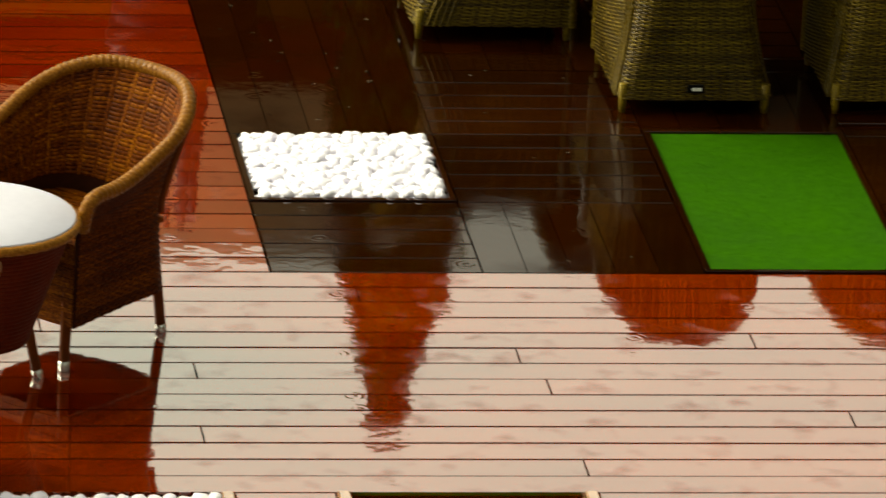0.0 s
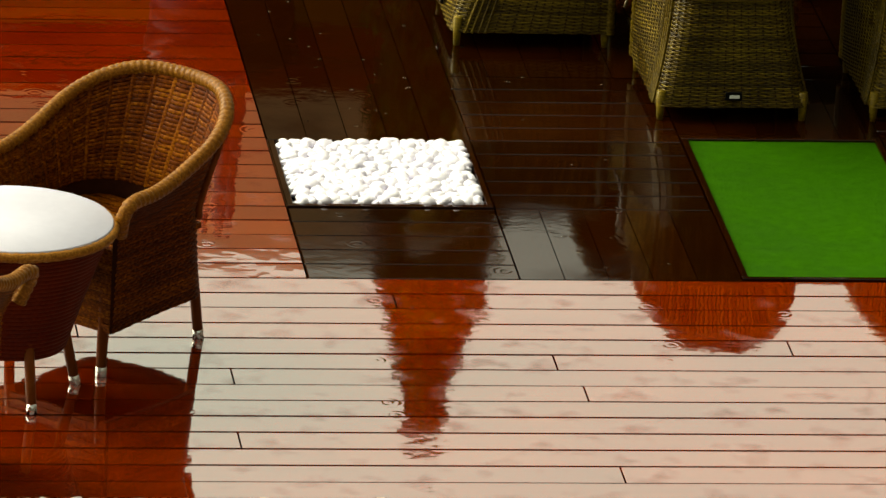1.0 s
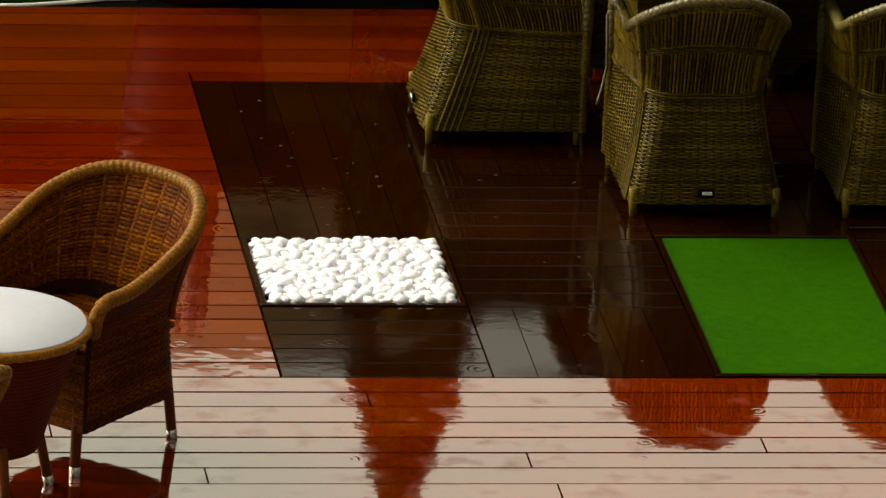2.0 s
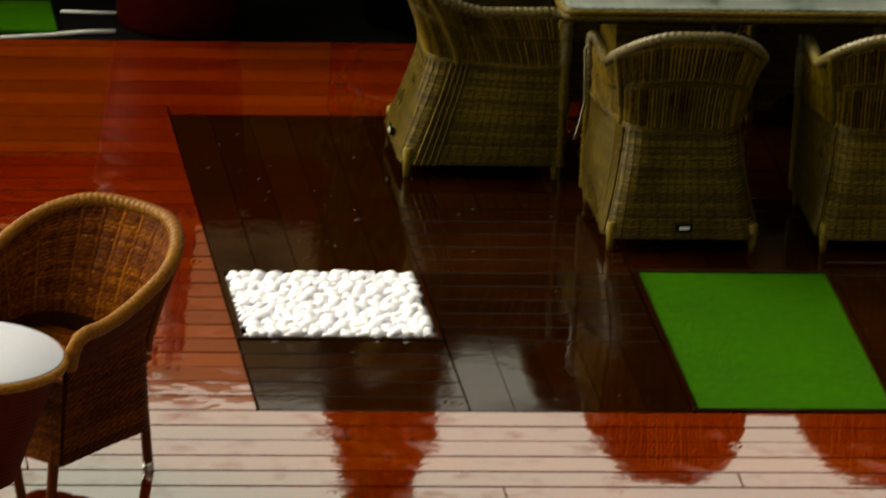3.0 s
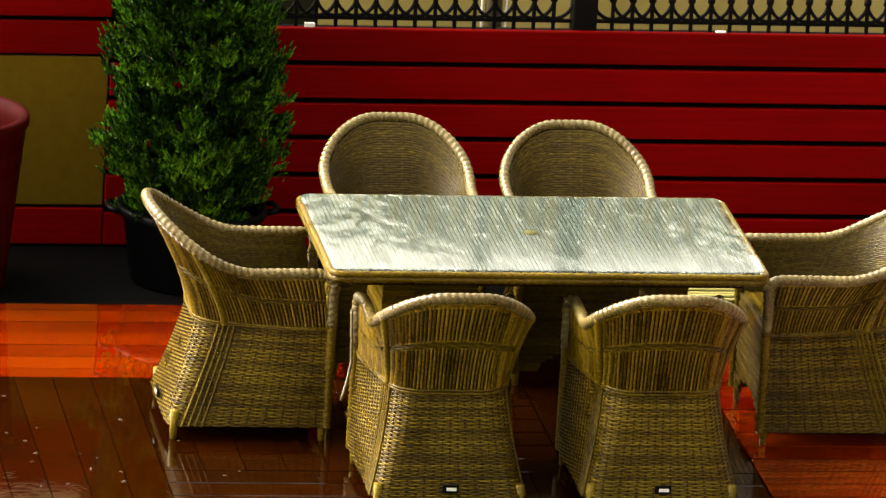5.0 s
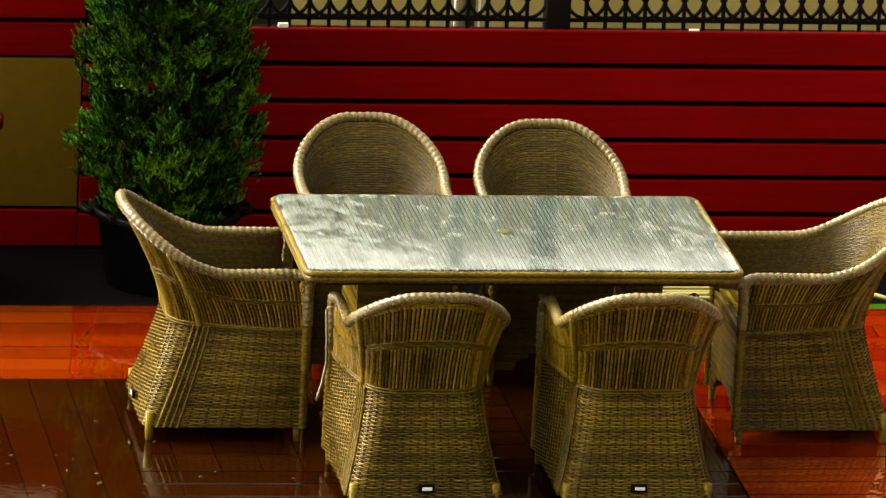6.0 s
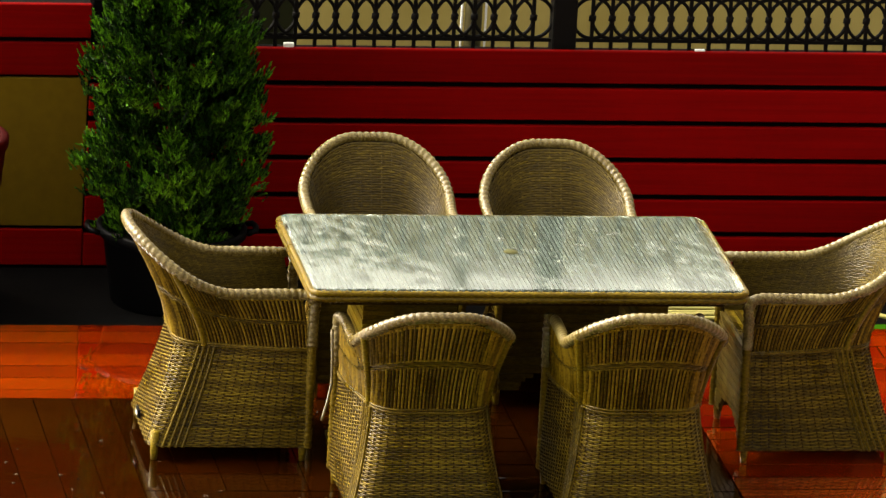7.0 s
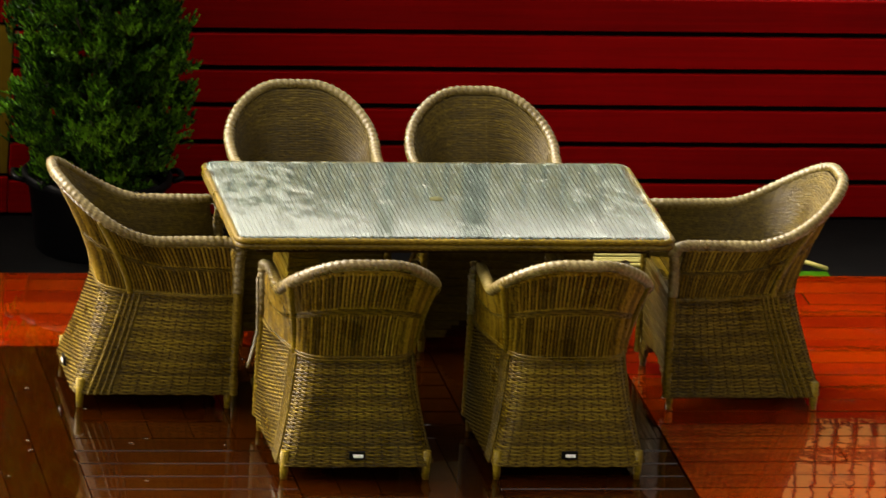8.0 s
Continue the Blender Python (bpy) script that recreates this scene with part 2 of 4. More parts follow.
M_TABLE_TOP = mat("woven_top_under_glass", [(0.03, 0.0385, 0.0302), (0.055, 0.0681, 0.059), (0.0851, 0.103, 0.0967)], 0.4, 0.2, (220, 4, 10), 0.75, 3.0, 0.1, island=0.18)


# ---- mesh helpers ----
def part(name, bm, material, parent=None, label="", smooth=True):
    me = bpy.data.meshes.new(name)
    bm.to_mesh(me)
    bm.free()
    me.materials.append(material)
    if smooth:
        for p in me.polygons:
            p.use_smooth = True
    ob = new(name, me)
    if parent:
        ob.parent = parent
    if label:
        ob["label"] = label
    return ob


def empty(name, m=None):
    ob = new(name)
    ob.empty_display_size = 0.1
    if m:
        ob.matrix_basis = m
    return ob


def box(bm, x0, x1, y0, y1, z0, z1, bev=0.0):
    g = bmesh.ops.create_cube(bm, size=1.0, matrix=Matrix.Translation(((x0 + x1) / 2, (y0 + y1) / 2, (z0 + z1) / 2)) @ Matrix.Diagonal((x1 - x0, y1 - y0, z1 - z0, 1)))
    if bev:
        bmesh.ops.bevel(bm, geom=list({e for v in g["verts"] for e in v.link_edges}), offset=bev, segments=1, affect="EDGES", profile=0.5)
    return bm


def boxed(*a):
    return box(bmesh.new(), *a)


def tube(bm, pts, radius, sides=8, caps=True, ripple=0.0, pitch=0.03, wrap=0.0):
    """A round bar along pts; radius a number or one for each point; ripple: soft waves; wrap: strands wound round it."""
    pts = [Vector(p) for p in pts]
    rings, run = [], 0.0
    up = Vector((0, 0, 1))
    for i, p in enumerate(pts):
        d = (pts[min(i + 1, len(pts) - 1)] - pts[max(i - 1, 0)]).normalized()
        ref = up if abs(d.z) < 0.95 else Vector((0, 1, 0))
        a = d.cross(ref).normalized()
        b = a.cross(d)
        r = radius[i] if isinstance(radius, (list, tuple)) else radius
        run += (p - pts[i - 1]).length if i else 0
        ring = []
        for k in range(sides):
            t = 2 * math.pi * k / sides
            rr = r * (1 + ripple * math.sin(2 * math.pi * run / pitch + t) - wrap * (1 - abs(math.sin(math.pi * run / pitch + t / 2))))
            ring.append(bm.verts.new(p + (a * math.cos(t) + b * math.sin(t)) * rr))
        rings.append(ring)
    for r0, r1 in zip(rings, rings[1:]):
        for k in range(sides):
            bm.faces.new((r0[k], r0[(k + 1) % sides], r1[(k + 1) % sides], r1[k]))
    if caps:
        bm.faces.new(rings[0][::-1])
        bm.faces.new(rings[-1])
    return bm


def even(pts, step):
    """The same line with points a step apart."""
    pts, out = [Vector(p) for p in pts], []
    for p, q in zip(pts, pts[1:]):
        n = max(1, round((q - p).length / step))
        out += [p + (q - p) * i / n for i in range(n)]
    return out + [pts[-1]]


def lathe(bm, profile, n=40, cx=0, cy=0):
    rings = [[bm.verts.new((cx + r * math.cos(2 * math.pi * k / n), cy + r * math.sin(2 * math.pi * k / n), z)) for k in range(n)] for r, z in profile]
    for a, b in zip(rings, rings[1:]):
        for k in range(n):
            bm.faces.new((a[k], a[(k + 1) % n], b[(k + 1) % n], b[k]))
    return bm, rings


def smoothstep(a, b, t):
    t = max(0.0, min(1.0, (t - a) / (b - a)))
    return t * t * (3 - 2 * t)


# ---- woven shells ----
def u_point(W, d0, d1, r, u):
    """A point of a U in plan, from the front at one side round the back to the other front; u from 0 to 1."""
    s, arc, b = d1 - d0 - r, math.pi / 2 * r, 2 * (W - r)
    total = 2 * s + 2 * arc + b
    t, sign = u * total, -1
    if t > total / 2:
        t, sign = total - t, 1
    if t < s:
        x, y = W, d1 - t
    elif t < s + arc:
        a = (t - s) / r
        x, y = W - r + r * math.cos(a), d0 + r - r * math.sin(a)
    else:
        x, y = W - r - (t - s - arc), d0
    return sign * x, y


class Shell:
    """levels: (height function of u, W, d0, d1, r) from the bottom up, each widened towards the front by its flare; a point at (u, v), v from 0 to len - 1."""

    def __init__(self, levels, bow=1.0, flare=(0.0, 0.0, 0.0)):
        self.levels, self.bow, self.flare = levels, bow, flare

    def at(self, u, v, off=0.0):
        k = min(int(v), len(self.levels) - 2)
        f = v - k
        if k == 1:
            f2 = f ** self.bow
        else:
            f2 = 1 - (1 - f) ** (0.5 + 0.5 * self.bow)
        a, b = self.levels[k], self.levels[k + 1]
        par = [x + (y - x) * f2 for x, y in zip(a[1:], b[1:])]
        z = a[0](u) + (b[0](u) - a[0](u)) * f
        x, y = u_point(*par, u)
        widen = self.flare[0] + (self.flare[1] - self.flare[0]) * v if v < 1 else self.flare[1] + (self.flare[2] - self.flare[1]) * (v - 1)
        x *= 1 + widen * smoothstep(0.0, 0.5, y)
        p = Vector((x, y, z))
        if off:
            e = 0.004
            du = Vector(u_point(*par, min(1, u + e))) - Vector(u_point(*par, max(0, u - e)))
            nrm = Vector((du.y, -du.x)).normalized()
            p.x += nrm.x * off
            p.y += nrm.y * off
        return p


def weave_rows(bm, S, u0, u1, v0, v1, rows, stakes, off=0.0, amp=0.004, group=2, sgn=1):
    """Strands that run round the shell, over and under the stakes."""
    for j in range(rows):
        a, b = v0 + (v1 - v0) * (j + 0.07) / rows, v0 + (v1 - v0) * (j + 0.93) / rows
        last = None
        n = stakes * 2
        for i in range(n + 1):
            u = u0 + (u1 - u0) * i / n
            w = math.cos(math.pi * i / 2) if (j // group) % 2 == 0 else -math.cos(math.pi * i / 2)
            h = off + sgn * amp * w
            ring = [bm.verts.new(S.at(u, a, h - sgn * amp * 0.4)), bm.verts.new(S.at(u, (a + b) / 2, h + sgn * amp * 0.3)), bm.verts.new(S.at(u, b, h - sgn * amp * 0.4))]
            if last:
                bm.faces.new((last[0], ring[0], ring[1], last[1]))
                bm.faces.new((last[1], ring[1], ring[2], last[2]))
            last = ring
    return bm


def stakes_of(bm, S, u0, u1, v0, v1, stakes, off, width, steps=8, sgn=1):
    """The upright stakes, which show where the strands pass behind them."""
    for i in range(stakes + 1):
        u = u0 + (u1 - u0) * i / stakes
        last = None
        for j in range(steps + 1):
            v = v0 + (v1 - v0) * j / steps
            ring = [bm.verts.new(S.at(min(1, max(0, u + d)), v, off + sgn * e)) for d, e in ((-width, -0.003), (0, 0.0012), (width, -0.003))]
            if last:
                bm.faces.new((last[0], ring[0], ring[1], last[1]))
                bm.faces.new((last[1], ring[1], ring[2], last[2]))
            last = ring
    return bm


def weave_columns(bm, S, u0, u1, v0, v1, columns, steps, off=0.0, amp=0.003, band=3, fill=0.62):
    """Strands that run up the shell, side by side, bound by cross strands."""
    for i in range(columns):
        a, b = u0 + (u1 - u0) * (i + 0.5 - fill / 2) / columns, u0 + (u1 - u0) * (i + 0.5 + fill / 2) / columns
        last = None
        for j in range(steps + 1):
            v = v0 + (v1 - v0) * j / steps
            h = off + amp * (0.5 if (j // band + i) % 2 else 0.0)
            ring = [bm.verts.new(S.at(a, v, h - amp)), bm.verts.new(S.at((a + b) / 2, v, h + amp * 0.6)), bm.verts.new(S.at(b, v, h - amp))]
            if last:
                bm.faces.new((last[0], ring[0], ring[1], last[1]))
                bm.faces.new((last[1], ring[1], ring[2], last[2]))
            last = ring
    return bm


def core(bm, S, u0, u1, v0, v1, off_a, off_b, nu=40, nv=10):
    """The plain core of a woven wall, with thickness, dark for the shade between strands."""
    skins = []
    for off in (off_a, off_b):
        skins.append([[bm.verts.new(S.at(u0 + (u1 - u0) * i / nu, v0 + (v1 - v0) * j / nv, off)) for i in range(nu + 1)] for j in range(nv + 1)])
    for g in skins:
        for j in range(nv):
            for i in range(nu):
                bm.faces.new((g[j][i], g[j][i + 1], g[j + 1][i + 1], g[j + 1][i]))
    a, b = skins
    for j in (0, nv):
        for i in range(nu):
            bm.faces.new((a[j][i], a[j][i + 1], b[j][i + 1], b[j][i]))
    for i in (0, nu):
        for j in range(nv):
            bm.faces.new((a[j][i], a[j + 1][i], b[j + 1][i], b[j][i]))
    return bm


# ================= setting =================
def slab(name, x0, x1, y0, y1, z0, z1, material, label, category):
    ob = part(name, boxed(x0, x1, y0, y1, z0, z1), material, None, label, False)
    return tagged(ob, label, category, kind="structure")


slab("ground", -1500, 1500, -1500, 1500, -0.5, -0.11, M_GROUND, "dark wet paving under and around the terrace", "ground")
slab("subfloor", -9, 9, -12, 1.47, -0.105, -0.045, M_UNDER, "black sheet painting the shade under the deck boards", "floor")
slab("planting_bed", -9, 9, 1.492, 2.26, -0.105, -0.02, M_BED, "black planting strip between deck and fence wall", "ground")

WALL_Y = 2.293
PX0, PX1, PY0, PY1 = -1.975, 0.775, -2.432, 0.62
PITCH = 0.1372

# ---- fence wall with red boards ----
fence_wall = empty("wall_north")
tagged(fence_wall, "low terrace wall clad in red painted horizontal boards", "wall", kind="structure")
part("backing", boxed(-9, 9, WALL_Y + 0.024, WALL_Y + 0.14, -0.1, 0.80), M_UNDER, fence_wall, "black backing painting the shade between the boards", False)
BW = 0.1437
for k in range(6):
    z0 = -0.018 + BW * k if k else -0.02
    z1 = -0.018 + BW * (k + 1) - 0.021
    if k == 5:
        z1 = 0.826
    for x0, x1 in ((-1.20, 5.5),):
        part("board", boxed(x0, x1, WALL_Y - 0.004, WALL_Y + 0.022, z0, z1, 0.004), M_WALL, fence_wall, "", False)
for z0, z1 in ((-0.02, 0.12), (0.712, 0.838), (0.856, 0.985)):
    part("board", boxed(-6.5, -1.203, WALL_Y - 0.003, WALL_Y + 0.022, z0, z1, 0.004), M_WALL, fence_wall, "", False)
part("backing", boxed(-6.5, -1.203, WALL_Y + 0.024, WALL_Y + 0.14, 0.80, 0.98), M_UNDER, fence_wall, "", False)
part("panel", boxed(-6.5, -1.206, WALL_Y, WALL_Y + 0.022, 0.132, 0.702, 0.003), M_PANEL, fence_wall, "plain ochre infill panel", False)

# ---- iron fence on the wall ----
fence = empty("iron_fence")
tagged(fence, "black wrought iron fence with interlaced rings", "fence", kind="structure")
FY = WALL_Y + 0.09
FZ0, FZ1 = 0.80, 1.50
BAR = 0.0745
for z in (0.843, 1.018, 1.48):
    part("rail", boxed(-1.2, 6.5, FY - 0.007, FY + 0.007, z - 0.0065, z + 0.0065), M_IRON, fence, "", False)
bar_bm = boxed(-0.0068, 0.0068, -0.006, 0.006, FZ0, FZ1)
bar_first = part("bar", bar_bm, M_IRON, fence, "", False)
ring_bm = bmesh.new()
ring_pts = [(0.074 * math.cos(a), 0.0, 0.928 + 0.078 * math.sin(a)) for a in [2 * math.pi * k / 28 for k in range(29)]]
tube(ring_bm, ring_pts, 0.0075, 6, False)
ring_first = part("ring", ring_bm, M_IRON, fence)
knot_bm = bmesh.new()
bmesh.ops.create_icosphere(knot_bm, subdivisions=1, radius=0.017, matrix=Matrix.Translation((0, 0, 0.928)) @ Matrix.Diagonal((1, 0.6, 1.2, 1)))
knot_first = part("boss", knot_bm, M_IRON, fence)
n_bar = 0
for k in range(-19, 60):
    x = 0.24 + BAR * k
    if 0.51 < x < 0.64:
        continue
    for first in (bar_first, ring_first, knot_first):
        if n_bar == 0:
            ob = first
        else:
            ob = new(first.name.split(".")[0], first.data)
            ob.parent = fence
        ob.location = (x, FY, 0)
    n_bar += 1
for x in (0.577, -1.15, 2.45):
    part("post", boxed(x - 0.045, x + 0.045, FY - 0.045, FY + 0.045, 0.80, 1.62, 0.004), M_IRON, fence, "square black fence post", False)
for x, h in ((-0.464, 0.016), (1.086, 0.006)):
    part("bracket", boxed(x - 0.019, x + 0.019, WALL_Y + 0.004, WALL_Y + 0.02, 0.827, 0.827 + h, 0.001), M_WHITE, fence, "small white metal bracket", False)

# ---- beyond the fence ----
slab("backdrop_house_wall", -0.25, 9, 3.6, 3.8, -0.11, 1.93, M_BEIGE, "plain ochre house wall beyond the fence", "wall")
# upper wall out of direct view, added for the pale reflection in the deck
slab("backdrop_gable_wall", -9, -0.903, 3.62, 3.8, 1.152, 2.14, M_CREAM, "higher cream wall beyond the fence, added for deck reflections", "wall")
slab("backdrop_plinth", -9, -0.903, 3.6, 3.8, -0.11, 1.15, M_PLASTER, "dark plinth of the house beyond the fence", "wall")
# plain slab in place of the dark foliage behind the fence
slab("backdrop_dark_wall", -0.90, -0.253, 3.6, 3.8, -0.11, 1.93, M_LEAF_FAR, "dark olive slab standing in for foliage beyond the fence", "wall")
pole = part("parasol_pole", lathe(bmesh.new(), [(0.0, -0.1), (0.033, -0.1), (0.033, 1.75), (0.0, 1.75)], 16, 0.30, 2.75)[0], M_POLE)
tagged(pole, "olive painted metal pole standing behind the fence", "pole")
for dx in (-0.045, 0.047):
    strip = part("white_strip", boxed(0.30 + dx - 0.004, 0.30 + dx + 0.004, 2.746, 2.754, -0.1, 1.05, 0.001), M_WHITE)
    tagged(strip, "thin white strip beside the olive pole", "strip")
# out of view; its height sets how much sky reaches the chair backs
slab("house_behind", -22, 22, -34, -29.5, -0.11, 13, M_PLASTER, "plain unseen house at the viewpoint, added to block sky", "building")

# out of view, added to shade the terrace from the east
slab("wall_east", 5.6, 6.0, -14, 2.2, -0.11, 9, M_PLASTER, "plain dark unseen wall, added to block sky from one side", "wall")

# ================= dining chairs =================
def dining_chair(m):
    root = empty("dining_chair", m)
    rim_z = lambda u: 0.785 - 0.185 * smoothstep(0.07, 0.70, abs(2 * u - 1))
    S = Shell([(lambda u: 0.05, 0.263, -0.016, 0.53, 0.05), (lambda u: 0.40, 0.176, 0.078, 0.53, 0.08), (rim_z, 0.275, -0.094, 0.50, 0.245)], 1.35, (0.02, 0.45, -0.06))
    bm = weave_rows(bmesh.new(), S, 0, 1, 0, 1.0, 58, 52, 0.0, 0.0034, 1)
    base = tagged(part("base", bm, M_WICKER, root, "flared woven base"), kind="stuff")
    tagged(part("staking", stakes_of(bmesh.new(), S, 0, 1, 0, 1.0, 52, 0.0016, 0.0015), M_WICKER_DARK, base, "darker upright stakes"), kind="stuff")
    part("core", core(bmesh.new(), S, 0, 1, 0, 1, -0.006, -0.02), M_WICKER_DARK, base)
    bm = weave_columns(bmesh.new(), S, 0.0, 1, 1.0, 1.47, 100, 6, 0.0, 0.0048)
    weave_columns(bm, S, 0.0, 1, 1.53, 1.93, 100, 6, 0.0, 0.0048)
    weave_rows(bm, S, 0, 1, 1.89, 1.98, 3, 50, -0.001, 0.003, 1)
    back = tagged(part("backrest", bm, M_STRAND, root, "curved backrest of upright strands"), kind="stuff")
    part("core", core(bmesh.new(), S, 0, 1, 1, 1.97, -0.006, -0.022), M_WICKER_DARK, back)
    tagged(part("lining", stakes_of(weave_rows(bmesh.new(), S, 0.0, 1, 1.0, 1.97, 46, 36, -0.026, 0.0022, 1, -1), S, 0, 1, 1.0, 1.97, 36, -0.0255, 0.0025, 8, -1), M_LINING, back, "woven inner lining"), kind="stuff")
    tagged(part("band", weave_rows(bmesh.new(), S, 0, 1, 1.45, 1.55, 4, 50, -0.001, 0.003, 1), M_WICKER, back, "darker woven band across the uprights"), kind="stuff")
    for v in (1.0, 1.03):
        pts = even([S.at(i / 60, v, 0.004) for i in range(61)], 0.006)
        part("binding", tube(bmesh.new(), pts, 0.0048, 6, True, 0.0, 0.016, 0.3), M_WICKER, back)
    for u in (0.30, 0.70):
        pts = even([S.at(u, 1 + 0.96 * i / 12, 0.005) for i in range(13)], 0.006)
        part("stay", tube(bmesh.new(), pts, 0.0125, 8, True, 0.0, 0.02, 0.25), M_WICKER, back, "wrapped upright at the corner")
    for u in (0.27, 0.285, 0.30, 0.315, 0.685, 0.70, 0.715, 0.73):
        pts = even([S.at(u, i / 12, 0.004) for i in range(13)], 0.006)
        part("stay", tube(bmesh.new(), pts, 0.006, 6, True, 0.0, 0.016, 0.3), M_WICKER, base)
    # the rim runs over the arms and turns down at their fronts
    pts = []
    for s, f in ((-1, 0), (1, 1)):
        col = [Vector((s * 0.262, 0.54, z)) for z in (0.42, 0.48, 0.53)] + [Vector((s * 0.262, 0.545, 0.568)), Vector((s * 0.262, 0.53, 0.597))]
        if f == 0:
            pts += col
            pts += [S.at(i / 160, 2.0, -0.01) for i in range(1, 160)]
        else:
            pts += col[::-1]
    part("rim", tube(bmesh.new(), even(pts, 0.0045), 0.0205, 12, True, 0.0, 0.024, 0.18), M_RIM, root, "thick pale braided rim")
    for s in (-1, 1):
        part("front_post", tube(bmesh.new(), even([(s * 0.262, 0.54, 0.05), (s * 0.262, 0.54, 0.44)], 0.005), 0.0165, 8, True, 0.0, 0.022, 0.2), M_WICKER, root)
    bm = bmesh.new()
    for j in range(22):
        z = 0.055 + j * 0.0158
        arch = 0.17 * math.sqrt(max(0.0, 1 - ((z - 0.05) / 0.075) ** 2))
        for a, b in ((-0.245, -arch), (arch, 0.245)):
            box(bm, a, b, 0.525, 0.537 + 0.003 * (j % 2), z, z + 0.0145)
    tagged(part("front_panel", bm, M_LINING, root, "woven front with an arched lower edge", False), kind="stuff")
    bm = bmesh.new()
    for j in range(26):
        y = 0.10 + 0.0165 * j
        w = 0.176 * (1 + 0.45 * smoothstep(0.0, 0.5, y)) - 0.03 - 0.05 * (1 - smoothstep(0.08, 0.18, y))
        box(bm, -w, w, y, y + 0.015, 0.395, 0.412 + 0.003 * (j % 2))
    tagged(part("seat", bm, M_WICKER, root, "woven seat", False), kind="stuff")
    for x, y in ((-0.243, 0.01), (0.243, 0.01), (-0.25, 0.525), (0.25, 0.525)):
        leg = part("leg", tube(bmesh.new(), [(x, y, 0.0), (x, y, 0.03), (x, y, 0.10)], [0.011, 0.0135, 0.016], 10), M_WICKER, root)
    tag = part("maker_plate", boxed(-0.028, 0.028, -0.024, -0.014, 0.078, 0.108, 0.002), M_IRON, root, "small black plate", False)
    part("plate_mark", boxed(-0.014, 0.020, -0.0265, -0.0245, 0.087, 0.098, 0.0005), M_WHITE, tag, "pale metal mark", False)
    return root


chair = dining_chair(pose(-0.375, -0.84, 0, 0, 0, 0))
tagged(chair, "weathered grey-brown wicker armchair drawn up to the table", "chair", "chairs round the table")
for x, y, rz in ((0.355, -0.838, 0), (-1.228, 0.187, -90), (1.375, 0.165, 90), (-0.312, 1.17, 180), (0.329, 1.10, 180)):
    copy_thing(chair, pose(x, y, 0, 0, 0, rz))
part("cushion_tie", tube(bmesh.new(), even([(-0.288, 0.50, 0.56), (-0.292, 0.44, 0.47), (-0.296, 0.40, 0.40), (-0.315, 0.36, 0.34), (-0.335, 0.33, 0.29)], 0.02), 0.0055, 6), M_RIM, chair, "pale fabric tie hanging from the arm")

